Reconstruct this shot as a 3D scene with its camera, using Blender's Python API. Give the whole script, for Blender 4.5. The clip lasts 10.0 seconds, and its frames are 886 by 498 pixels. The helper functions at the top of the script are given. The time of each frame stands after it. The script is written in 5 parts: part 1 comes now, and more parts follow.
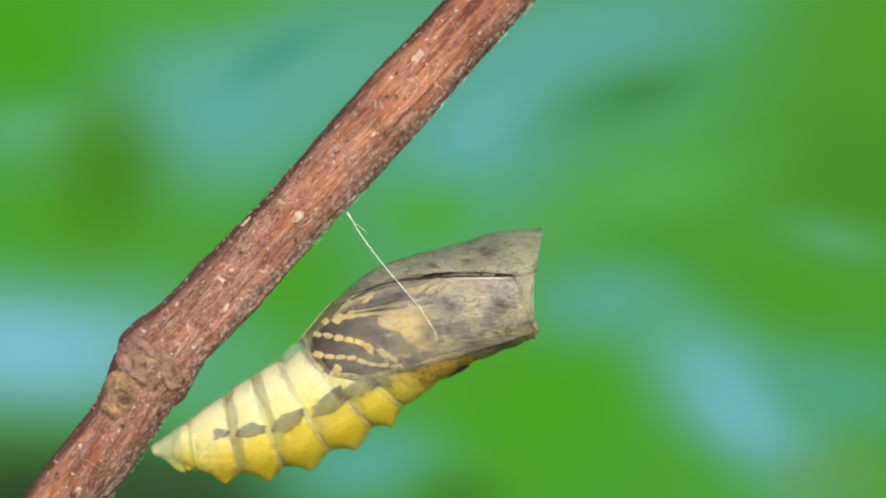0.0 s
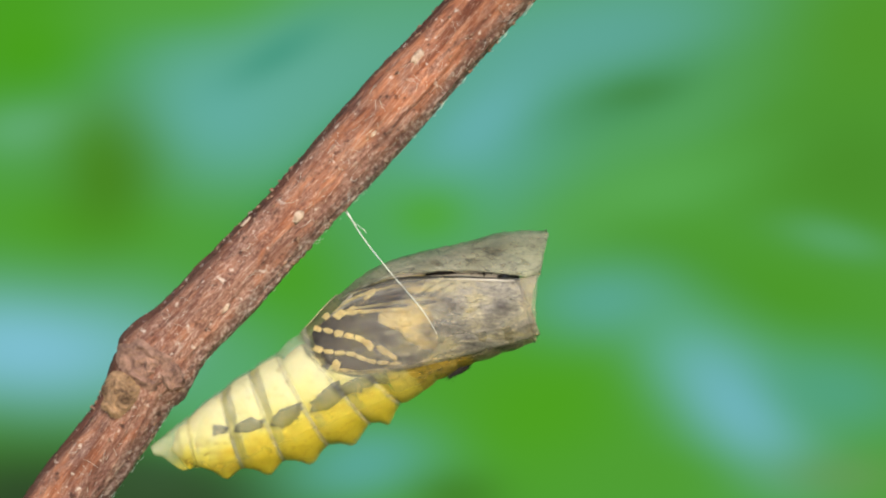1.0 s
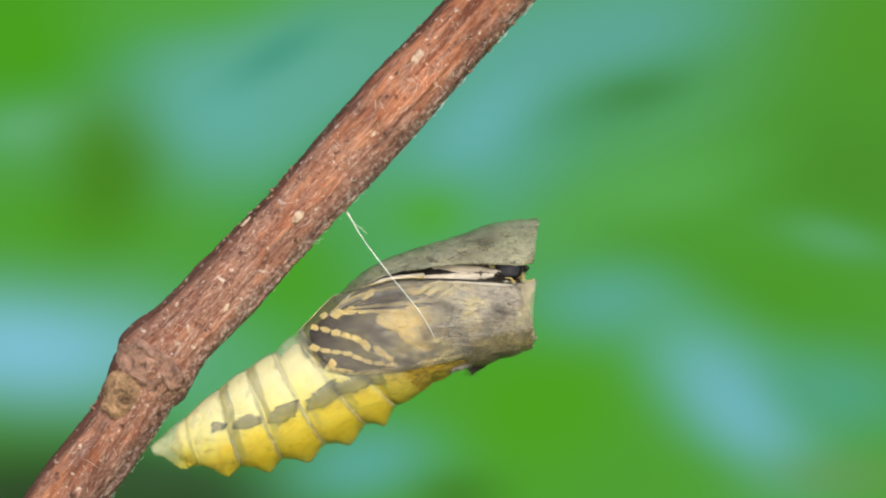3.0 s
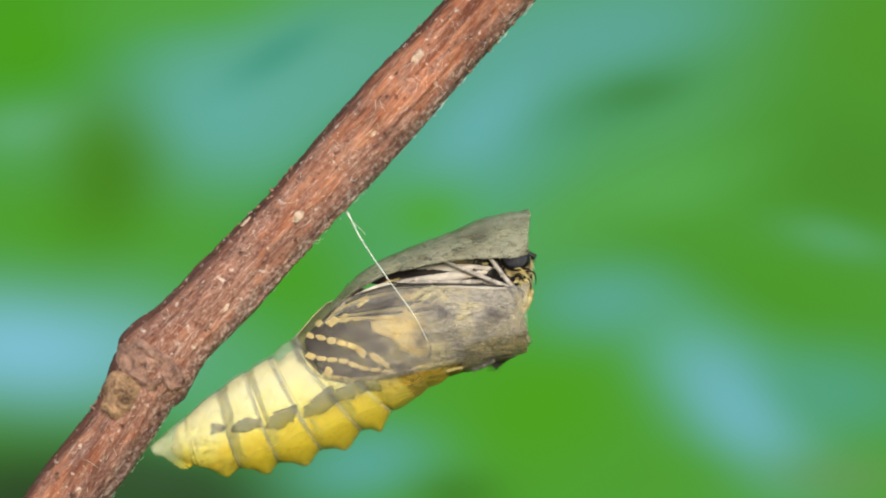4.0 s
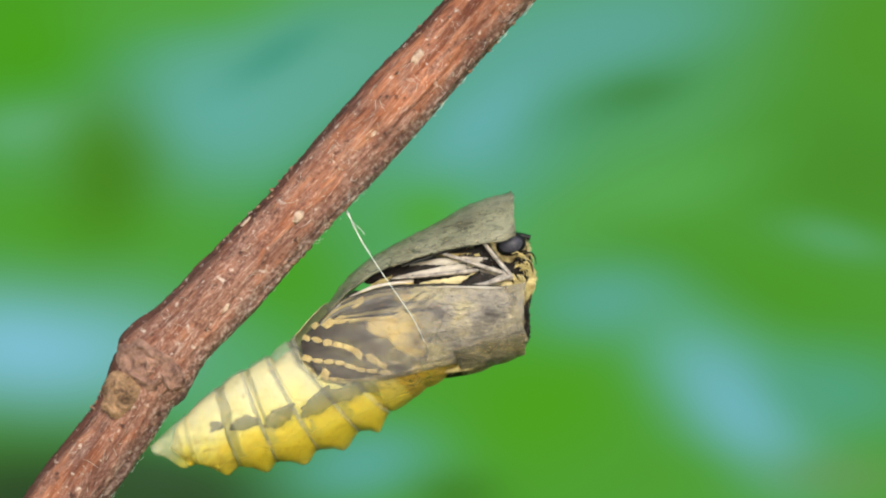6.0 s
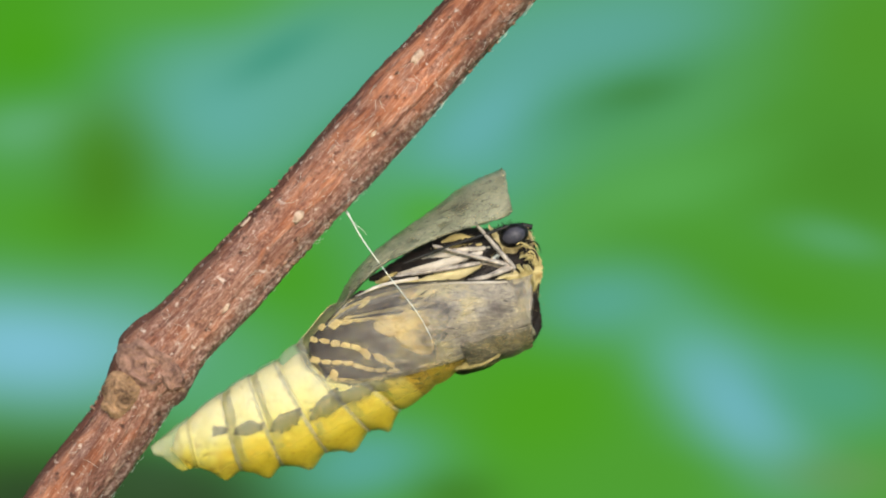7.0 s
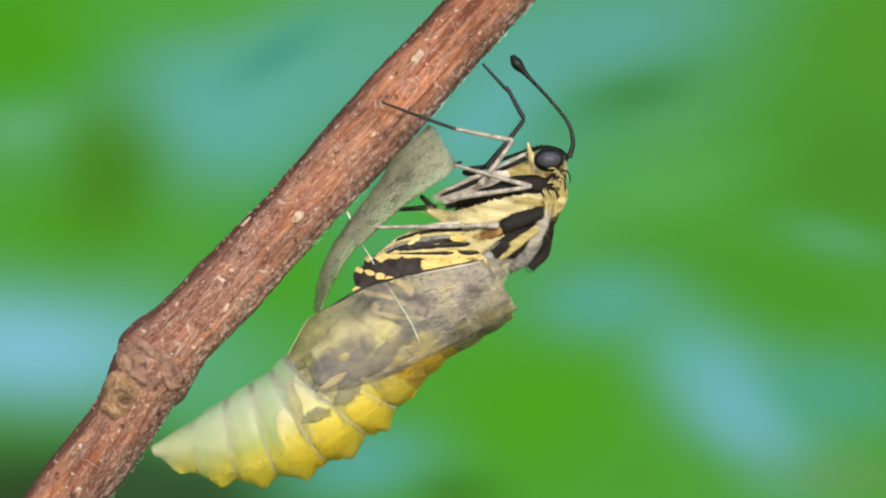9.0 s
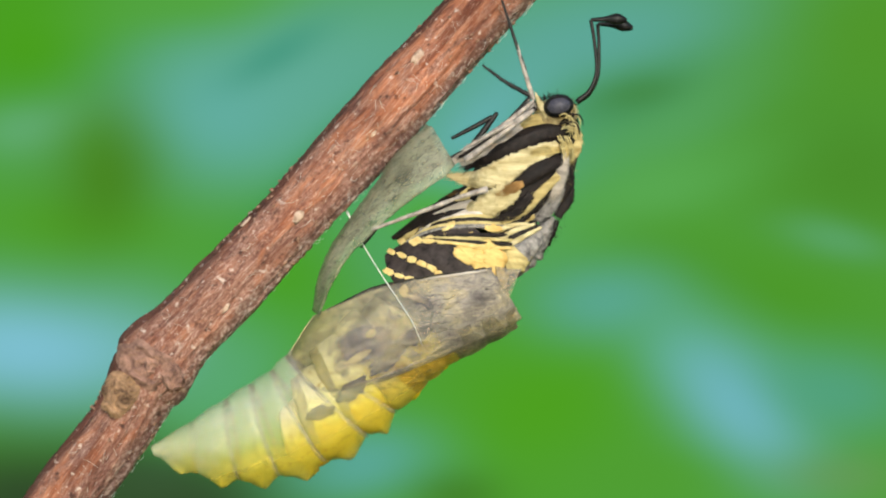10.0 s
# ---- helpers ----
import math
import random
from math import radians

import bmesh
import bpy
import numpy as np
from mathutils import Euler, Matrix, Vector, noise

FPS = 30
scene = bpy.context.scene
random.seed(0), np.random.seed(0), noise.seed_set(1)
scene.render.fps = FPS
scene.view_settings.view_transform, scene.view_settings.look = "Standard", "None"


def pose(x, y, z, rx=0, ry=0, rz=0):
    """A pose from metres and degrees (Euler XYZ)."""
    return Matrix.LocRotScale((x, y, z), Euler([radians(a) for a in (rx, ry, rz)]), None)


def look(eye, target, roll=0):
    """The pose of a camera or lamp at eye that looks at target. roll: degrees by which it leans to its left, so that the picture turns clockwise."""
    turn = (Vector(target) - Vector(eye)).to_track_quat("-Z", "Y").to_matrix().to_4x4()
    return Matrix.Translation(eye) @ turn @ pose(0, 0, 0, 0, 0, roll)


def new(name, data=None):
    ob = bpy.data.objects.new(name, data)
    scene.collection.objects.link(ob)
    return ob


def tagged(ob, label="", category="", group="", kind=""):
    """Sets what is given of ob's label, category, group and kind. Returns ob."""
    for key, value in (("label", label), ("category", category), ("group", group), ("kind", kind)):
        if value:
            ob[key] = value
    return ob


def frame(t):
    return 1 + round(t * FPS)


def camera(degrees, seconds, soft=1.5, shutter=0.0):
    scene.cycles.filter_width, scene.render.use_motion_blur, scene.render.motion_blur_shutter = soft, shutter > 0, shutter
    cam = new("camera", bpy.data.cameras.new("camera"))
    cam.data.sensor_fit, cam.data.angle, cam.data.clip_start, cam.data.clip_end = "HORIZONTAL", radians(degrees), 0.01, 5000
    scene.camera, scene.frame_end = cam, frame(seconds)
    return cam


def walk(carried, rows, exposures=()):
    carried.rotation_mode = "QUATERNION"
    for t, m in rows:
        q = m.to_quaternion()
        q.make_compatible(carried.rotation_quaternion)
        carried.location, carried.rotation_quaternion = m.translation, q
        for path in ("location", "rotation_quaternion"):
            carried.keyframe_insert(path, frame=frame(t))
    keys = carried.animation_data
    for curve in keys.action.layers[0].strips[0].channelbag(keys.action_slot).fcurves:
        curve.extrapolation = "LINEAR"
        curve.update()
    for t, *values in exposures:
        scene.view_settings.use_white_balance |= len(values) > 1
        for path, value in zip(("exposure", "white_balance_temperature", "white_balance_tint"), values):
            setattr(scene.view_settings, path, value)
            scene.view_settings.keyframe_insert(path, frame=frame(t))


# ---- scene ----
cam = camera(20, 10.0, soft=2.1)
EYE = (0.0, -0.17785, 0.0)
walk(cam, [(0.0, look(EYE, (0, 0, 0))), (10.0, look(EYE, (0, 0, 0)))], exposures=[(0.0, 0.0), (10.0, 0.0)])

# ---- light: bright hazy daylight from above and behind the camera ----
SUN_UP, SUN_TURN = 15, 172
world = bpy.data.worlds.new("sky")
scene.world = world
world.use_nodes = True
wn = world.node_tree
sky = wn.nodes.new("ShaderNodeTexSky")
sky.sky_type, sky.sun_disc = "NISHITA", False
sky.sun_elevation, sky.sun_rotation = radians(SUN_UP), radians(SUN_TURN)
wn.links.new(sky.outputs[0], wn.nodes["Background"].inputs[0])
wn.nodes["Background"].inputs[1].default_value = 0.17
sun = new("sun", bpy.data.lights.new("sun", "SUN"))
sun.data.energy, sun.data.angle, sun.data.color = 3.2, radians(18), (1.0, 0.96, 0.9)
_a, _e = radians(SUN_TURN), radians(SUN_UP)
_d = Vector((math.sin(_a) * math.cos(_e), math.cos(_a) * math.cos(_e), math.sin(_e)))
sun.matrix_world = look(_d * 2, (0, 0, 0))

# ---- materials ----
MM = 0.001


def srgb(r, g, b):
    """A linear colour from 0..255 values."""
    f = lambda c: c / 12.92 if c <= 0.04045 else ((c + 0.055) / 1.055) ** 2.4
    return (f(r / 255), f(g / 255), f(b / 255), 1.0)


class Mat:
    """A node material with a Principled shader and small helpers."""

    def __init__(self, name, rough=0.6, spec=0.4):
        self.m = bpy.data.materials.new(name)
        self.m.use_nodes = True
        self.t = self.m.node_tree
        self.p = self.t.nodes["Principled BSDF"]
        self.out = self.t.nodes["Material Output"]
        self.p.inputs["Roughness"].default_value = rough
        self.p.inputs["Specular IOR Level"].default_value = spec
        tc = self.t.nodes.new("ShaderNodeTexCoord")
        self.obj, self.uv = tc.outputs["Object"], tc.outputs["UV"]

    def link(self, a, b):
        self.t.links.new(a, b)

    def node(self, kind, **values):
        n = self.t.nodes.new(kind)
        for k, v in values.items():
            n.inputs[k].default_value = v
        return n

    def mapped(self, scale, turn=(0, 0, 0), source=None, shift=(0, 0, 0)):
        n = self.node("ShaderNodeMapping", Scale=scale, Rotation=turn, Location=shift)
        self.link(source or self.obj, n.inputs["Vector"])
        return n.outputs[0]

    def noise(self, vector, scale=1.0, detail=4.0, rough=0.6, distort=0.0):
        n = self.node("ShaderNodeTexNoise", Scale=scale, Detail=detail, Roughness=rough, Distortion=distort)
        self.link(vector, n.inputs["Vector"])
        return n.outputs["Fac"]

    def ramp(self, fac, *stops):
        n = self.t.nodes.new("ShaderNodeValToRGB")
        e = n.color_ramp.elements
        while len(e) < len(stops):
            e.new(0.5)
        for el, (at_, col) in zip(e, stops):
            el.position, el.color = at_, col
        self.link(fac, n.inputs[0])
        return n.outputs[0]

    def mix(self, fac, a, b, blend="MIX"):
        n = self.t.nodes.new("ShaderNodeMix")
        n.data_type, n.blend_type = "RGBA", blend
        for value, socket in ((fac, n.inputs[0]), (a, n.inputs[6]), (b, n.inputs[7])):
            if isinstance(value, (int, float, tuple)):
                socket.default_value = value
            else:
                self.link(value, socket)
        return n.outputs[2]

    def math(self, op, a, b=0.0):
        n = self.t.nodes.new("ShaderNodeMath")
        n.operation = op
        for value, socket in ((a, n.inputs[0]), (b, n.inputs[1])):
            if isinstance(value, (int, float)):
                socket.default_value = value
            else:
                self.link(value, socket)
        return n.outputs[0]

    def color(self, value):
        if isinstance(value, tuple):
            self.p.inputs["Base Color"].default_value = value
        else:
            self.link(value, self.p.inputs["Base Color"])
        return self

    def bump(self, height, strength=0.4, depth=0.0001):
        n = self.node("ShaderNodeBump", Strength=strength, Distance=depth)
        self.link(height, n.inputs["Height"])
        self.link(n.outputs[0], self.p.inputs["Normal"])
        return self

    def clear(self, opacity, tint=(1, 1, 1, 1)):
        """Lets part of the light straight through, like dry cuticle."""
        tr = self.node("ShaderNodeBsdfTransparent", Color=tint)
        mx = self.t.nodes.new("ShaderNodeMixShader")
        if isinstance(opacity, (int, float)):
            mx.inputs[0].default_value = opacity
        else:
            self.link(opacity, mx.inputs[0])
        self.link(tr.outputs[0], mx.inputs[1])
        self.link(self.p.outputs[0], mx.inputs[2])
        self.link(mx.outputs[0], self.out.inputs[0])
        return self


def bark_material():
    k = Mat("bark", 0.75, 0.35)
    grain = k.noise(k.mapped((34, 5, 1), source=k.uv), 1.0, 7, 0.68, 0.6)
    streak = k.noise(k.mapped((16, 1.6, 1), source=k.uv, shift=(5, 2, 0)), 1.0, 4, 0.6, 0.4)
    fine = k.noise(k.mapped((1, 1, 1)), 2400, 5, 0.72)
    patch = k.noise(k.mapped((13, 5, 1), source=k.uv, shift=(1, 7, 0)), 1.0, 6, 0.68, 1.2)
    base = k.ramp(grain, (0.28, srgb(86, 50, 38)), (0.42, srgb(156, 94, 64)), (0.56, srgb(188, 126, 94)), (0.74, srgb(220, 186, 158)))
    dark = k.ramp(streak, (0.38, (0.9, 0.9, 0.9, 1)), (0.5, (0, 0, 0, 1)))
    base = k.mix(dark, base, srgb(112, 62, 42))
    fleck = k.noise(k.mapped((52, 22, 1), turn=(0, 0, radians(12)), source=k.uv, shift=(2, 9, 0)), 1.0, 5, 0.66, 1.6)
    grey = k.ramp(k.math("ADD", k.math("MULTIPLY", fleck, 0.72), k.math("MULTIPLY", fine, 0.28)), (0.35, srgb(72, 50, 46)), (0.46, srgb(134, 94, 80)), (0.56, srgb(166, 126, 110)), (0.68, srgb(222, 202, 188)))
    down = k.t.nodes.new("ShaderNodeSeparateXYZ")
    k.link(k.uv, down.inputs[0])
    patch = k.math("ADD", patch, k.math("SUBTRACT", 0.07, k.math("MULTIPLY", k.math("ABSOLUTE", k.math("SUBTRACT", down.outputs[1], 7.45)), 0.11)))
    both = k.mix(k.ramp(patch, (0.38, (0, 0, 0, 1)), (0.56, (0.9, 0.9, 0.9, 1))), base, grey)
    fibre = k.noise(k.mapped((70, 9, 1), turn=(0, 0, radians(-9)), source=k.uv, shift=(8, 3, 0)), 1.0, 5, 0.7, 2.2)
    both = k.mix(k.ramp(fibre, (0.55, (0, 0, 0, 1)), (0.66, (0.7, 0.7, 0.7, 1))), both, srgb(214, 184, 166))
    both = k.mix(k.ramp(fibre, (0.33, (0.6, 0.6, 0.6, 1)), (0.43, (0, 0, 0, 1))), both, srgb(96, 56, 44))
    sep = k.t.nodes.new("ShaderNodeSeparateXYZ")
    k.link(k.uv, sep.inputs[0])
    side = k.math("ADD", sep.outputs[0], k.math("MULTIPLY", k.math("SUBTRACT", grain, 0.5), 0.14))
    # darker red-brown band along the upper-left side of the twig
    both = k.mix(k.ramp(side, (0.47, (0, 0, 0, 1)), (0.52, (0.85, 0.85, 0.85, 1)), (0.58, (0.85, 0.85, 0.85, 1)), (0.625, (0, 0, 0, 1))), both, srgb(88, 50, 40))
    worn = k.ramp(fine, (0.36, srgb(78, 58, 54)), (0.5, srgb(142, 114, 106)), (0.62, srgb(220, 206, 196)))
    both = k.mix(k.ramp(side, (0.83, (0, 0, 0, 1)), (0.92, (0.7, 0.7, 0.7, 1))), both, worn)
    broad = k.noise(k.mapped((4, 2.4, 1), source=k.uv, shift=(3, 5, 0)), 1.0, 4, 0.6, 0.8)
    both = k.mix(1.0, both, k.ramp(broad, (0.34, (0.6, 0.55, 0.56, 1)), (0.5, (0.96, 0.94, 0.93, 1)), (0.66, (1.16, 1.14, 1.14, 1))), "MULTIPLY")
    speck = k.ramp(k.noise(k.mapped((1, 1, 1)), 1700, 3, 0.5), (0.64, (0, 0, 0, 1)), (0.72, (0.8, 0.8, 0.8, 1)))
    both = k.mix(speck, both, srgb(224, 208, 194))
    pit = k.ramp(k.noise(k.mapped((1, 1, 1), shift=(3, 1, 2)), 1300, 4, 0.6), (0.3, (0.9, 0.9, 0.9, 1)), (0.4, (0, 0, 0, 1)))
    both = k.mix(pit, both, srgb(66, 42, 36))
    k.color(both)
    k.bump(k.math("ADD", k.math("MULTIPLY", grain, 1.2), k.math("ADD", k.math("MULTIPLY", streak, 1.5), fine)), 0.7, 0.00025)
    return k.m


def plain(name, rgb, rgb2, scale=900, rough=0.6, spec=0.4, bump=0.3, stretch=(1, 1, 1), turn=0.0):
    k = Mat(name, rough, spec)
    n = k.noise(k.mapped(stretch, turn=(0, radians(turn), 0)), scale, 5, 0.65, 0.3)
    k.color(k.ramp(n, (0.3, srgb(*rgb)), (0.7, srgb(*rgb2))))
    k.bump(n, bump)
    return k.m


def cuticle(name, a, b, dark, opacity, rough=0.35, thicker=0.0, thin=None):
    """Thin dry shell: mottled, slightly glossy, part see-through; thicker: how much denser it grows towards the head; thin: the stretch over which its rear edge thins out."""
    k = Mat(name, rough, 0.5)
    big = k.noise(k.mapped((1, 1, 1.5), turn=(0, radians(-20), 0)), 420, 5, 0.65, 0.25)
    small = k.noise(k.mapped((1, 1, 1)), 1900, 5, 0.7)
    col = k.ramp(big, (0.36, srgb(*a)), (0.5, srgb(*b)), (0.68, srgb(*dark)))
    col = k.mix(k.ramp(small, (0.35, (0.4, 0.4, 0.4, 1)), (0.52, (0, 0, 0, 1))), col, srgb(*dark))
    blot = k.noise(k.mapped((1, 1, 1.8), turn=(0, radians(-20), 0), shift=(7, 3, 1)), 460, 6, 0.7, 0.3)
    col = k.mix(k.ramp(blot, (0.54, (0, 0, 0, 1)), (0.66, (0.65, 0.65, 0.65, 1))), col, srgb(*dark))
    line = k.noise(k.mapped((1, 1, 3.4), turn=(0, radians(14), 0), shift=(1, 2, 3)), 900, 6, 0.72, 1.4)
    col = k.mix(k.ramp(line, (0.36, (0.7, 0.7, 0.7, 1)), (0.46, (0, 0, 0, 1))), col, srgb(*dark))
    col = k.mix(k.ramp(line, (0.57, (0, 0, 0, 1)), (0.68, (0.6, 0.6, 0.6, 1))), col, srgb(*[min(255, c + 22) for c in a]))
    k.color(col)
    crease = k.noise(k.mapped((1, 1, 2.6), turn=(0, radians(25), 0)), 520, 3, 0.5, 1.5)
    k.bump(k.math("ADD", small, k.math("ADD", k.math("MULTIPLY", crease, 2.5), k.math("MULTIPLY", big, 1.5))), 0.6, 0.00018)
    dense = k.math("ADD", opacity - 0.06, k.math("ADD", k.math("MULTIPLY", k.math("SUBTRACT", big, 0.38), 0.6), k.math("MULTIPLY", k.math("SUBTRACT", line, 0.5), 0.5)))
    if thicker:
        sep = k.t.nodes.new("ShaderNodeSeparateXYZ")
        k.link(k.obj, sep.inputs[0])
        grow = k.node("ShaderNodeMapRange")
        grow.inputs["From Min"].default_value, grow.inputs["From Max"].default_value = 0.0, 0.0045
        k.link(k.math("ADD", sep.outputs[0], k.math("MULTIPLY", k.math("SUBTRACT", big, 0.5), 0.004)), grow.inputs[0])
        dense = k.math("ADD", dense, k.math("MULTIPLY", grow.outputs[0], thicker))
    if thin:
        sep = k.t.nodes.new("ShaderNodeSeparateXYZ")
        k.link(k.obj, sep.inputs[0])
        fade = k.node("ShaderNodeMapRange")
        fade.inputs["From Min"].default_value, fade.inputs["From Max"].default_value = thin
        k.link(k.math("ADD", sep.outputs[0], k.math("MULTIPLY", k.math("SUBTRACT", big, 0.5), 0.002)), fade.inputs[0])
        dense = k.math("MULTIPLY", dense, fade.outputs[0])
    k.clear(dense)
    return k.m


def body_material():
    """Abdomen: cream above, lemon yellow below, by the body's own height, with scratchy brown marks."""
    k = Mat("abdomen_scales", 0.6, 0.3)
    sep = k.t.nodes.new("ShaderNodeSeparateXYZ")
    k.link(k.mapped((1, 1, 1), turn=(0, radians(23.2), 0)), sep.inputs[0])
    n = k.noise(k.mapped((1, 1, 1)), 700, 5, 0.6)
    scratch = k.noise(k.mapped((1, 1, 2.2), turn=(0, radians(60), 0)), 900, 5, 0.7, 1.0)
    h = k.math("ADD", k.math("MULTIPLY", sep.outputs[2], 175.0), k.math("MULTIPLY", k.math("SUBTRACT", n, 0.5), 0.45))
    h = k.math("ADD", h, 0.6)
    col = k.ramp(h, (0.02, srgb(226, 194, 34)), (0.3, srgb(234, 212, 62)), (0.5, srgb(228, 216, 104)), (0.66, srgb(230, 221, 142)), (0.95, srgb(232, 224, 160)))
    blotch = k.noise(k.mapped((1, 1, 1), shift=(4, 1, 6)), 620, 4, 0.6, 0.8)
    under = k.ramp(h, (0.3, (0.75, 0.75, 0.75, 1)), (0.48, (0, 0, 0, 1)))
    spots = k.ramp(blotch, (0.5, (0, 0, 0, 1)), (0.64, (1, 1, 1, 1)))
    col = k.mix(k.math("MULTIPLY", under, spots), col, srgb(206, 160, 24))
    col = k.mix(k.ramp(scratch, (0.34, (0.8, 0.8, 0.8, 1)), (0.45, (0, 0, 0, 1))), col, srgb(164, 136, 40))
    k.color(col)
    k.bump(k.math("ADD", n, scratch), 0.5, 0.00015)
    return k.m


def ring_material():
    """Abdomen shell: cream and glassy above, yellow towards the back of the body."""
    k = Mat("shell_straw", 0.35, 0.5)
    sep = k.t.nodes.new("ShaderNodeSeparateXYZ")
    k.link(k.mapped((1, 1, 1), turn=(0, radians(23.2), 0)), sep.inputs[0])
    big = k.noise(k.mapped((1, 1, 1)), 380, 5, 0.65, 0.6)
    small = k.noise(k.mapped((1, 1, 1)), 1700, 5, 0.7)
    h = k.math("ADD", k.math("MULTIPLY", sep.outputs[2], 175.0), k.math("MULTIPLY", k.math("SUBTRACT", big, 0.5), 0.5))
    h = k.math("ADD", h, 0.58)
    col = k.ramp(h, (0.05, srgb(236, 214, 66)), (0.33, srgb(240, 226, 112)), (0.55, srgb(236, 232, 186)), (0.95, srgb(242, 240, 220)))
    col = k.mix(k.ramp(small, (0.34, (0.35, 0.35, 0.35, 1)), (0.48, (0, 0, 0, 1))), col, srgb(150, 118, 34))
    vein = k.noise(k.mapped((1, 1, 0.35), turn=(0, radians(5), 0)), 900, 5, 0.7, 0.8)
    col = k.mix(k.ramp(vein, (0.32, (0.35, 0.35, 0.35, 1)), (0.44, (0, 0, 0, 1))), col, srgb(150, 130, 60))
    k.color(col)
    k.bump(k.math("ADD", small, k.math("MULTIPLY", big, 1.5)), 0.5, 0.00012)
    k.clear(k.math("ADD", k.math("ADD", 0.05, k.math("MULTIPLY", big, 0.26)), k.ramp(h, (0.08, (0.3, 0.3, 0.3, 1)), (0.36, (0, 0, 0, 1)))))
    return k.m


BARK = bark_material()
CHIP = plain("bark_chip", (88, 60, 50), (180, 146, 122), 700, 0.8, 0.3)
LENTICEL = plain("lenticel", (140, 104, 84), (226, 204, 182), 1500, 0.8, 0.3)
KNOT = plain("leaf_scar", (70, 48, 42), (176, 138, 120), 1000, 0.8, 0.3, 1.0)
CORK = plain("cork", (56, 40, 32), (186, 150, 116), 1100, 0.85, 0.2, 0.8)
RING = ring_material()
CASE = cuticle("shell_grey", (216, 202, 160), (172, 164, 150), (96, 89, 86), 0.31, 0.38, 0.36, (-0.0094, -0.001))
# same shell as CASE, only made creamier and denser to back it milky
CASE_FAR = cuticle("shell_grey_far", (236, 224, 172), (212, 200, 148), (150, 140, 104), 0.66)
BACK = cuticle("shell_back", (224, 188, 70), (206, 170, 66), (128, 112, 70), 0.5)
SHIELD = cuticle("shell_shield", (196, 176, 122), (152, 142, 116), (80, 74, 66), 0.52)
FLAP = cuticle("shell_flap", (190, 187, 160), (158, 156, 130), (100, 96, 78), 0.54, 0.32)
MEMBRANE = cuticle("membrane", (240, 238, 220), (228, 226, 200), (190, 186, 150), 0.13)
FOLD = plain("body_fold", (118, 112, 54), (192, 182, 104), 520, 0.5, 0.4, 0.4)
BODY = body_material()


def soft_wing_material():
    """Soft wing skin, thinning towards its rim."""
    k = Mat("soft_wing", 0.6, 0.3)
    n = k.noise(k.obj, 900, 5, 0.65, 0.8)
    big = k.noise(k.mapped((1, 1, 1), shift=(2, 0, 5)), 380, 4, 0.6, 1.0)
    k.color(k.ramp(n, (0.3, srgb(58, 54, 58)), (0.7, srgb(128, 120, 122))))
    flat = k.mapped((300, 0, 560), source=k.mapped((1, 1, 1), turn=(0, radians(18), 0)))
    ln = k.t.nodes.new("ShaderNodeVectorMath")
    ln.operation = "LENGTH"
    k.link(flat, ln.inputs[0])
    reach = k.math("ADD", ln.outputs["Value"], k.math("MULTIPLY", k.math("SUBTRACT", big, 0.5), 1.6))
    k.clear(k.ramp(reach, (0.55, (0.95, 0.95, 0.95, 1)), (1.1, (0, 0, 0, 1))))
    return k.m


SOFT_WING = soft_wing_material()
SILK = plain("silk", (214, 220, 208), (240, 244, 234), 900, 0.4, 0.5, 0.1)
BLACK = plain("black_scales", (10, 7, 6), (44, 36, 33), 2200, 0.65, 0.3, 0.5, (1, 1, 1))
WING = plain("wing_scales", (22, 18, 18), (70, 62, 60), 1500, 0.7, 0.25, 0.4)
CELL = plain("cell_scales", (182, 134, 60), (244, 220, 142), 620, 0.7, 0.25, 0.4, (0.6, 1, 1.4), 30)
CREAM = plain("cream_scales", (162, 146, 96), (234, 223, 178), 1500, 0.75, 0.2, 0.5, (0.22, 1, 1.3), 30)
YELLOW = plain("yellow_scales", (204, 170, 96), (242, 222, 156), 1300, 0.7, 0.25, 0.4)
FURRY = plain("head_fur", (96, 82, 52), (232, 214, 158), 1400, 0.8, 0.2, 0.8)
STRAW = plain("straw_scales", (152, 132, 78), (226, 212, 152), 1500, 0.75, 0.2, 0.5, (0.22, 1, 1.3), 40)
BROWN = plain("brown_scales", (34, 26, 14), (98, 76, 40), 1300, 0.7, 0.2, 0.5)
ORANGE = plain("orange_scales", (122, 84, 40), (206, 166, 104), 900, 0.65, 0.3, 0.4)
PALE = plain("pale_scales", (150, 142, 130), (224, 216, 204), 1600, 0.6, 0.3, 0.4, (0.25, 1, 1.3), 33)
GREY = plain("grey_scales", (70, 68, 68), (168, 164, 158), 2600, 0.6, 0.35, 0.6)
DASH = plain("dark_dash", (5, 5, 6), (72, 70, 62), 1500, 0.7, 0.2, 0.3)
EYEM = plain("eye_dark", (52, 52, 62), (76, 76, 88), 5000, 0.5, 0.4, 0.15)
LEG = plain("leg_dark", (6, 6, 7), (32, 31, 30), 2200, 0.5, 0.35, 0.4)
LEGPALE = plain("leg_pale", (92, 86, 82), (194, 184, 172), 1500, 0.5, 0.4, 0.4)


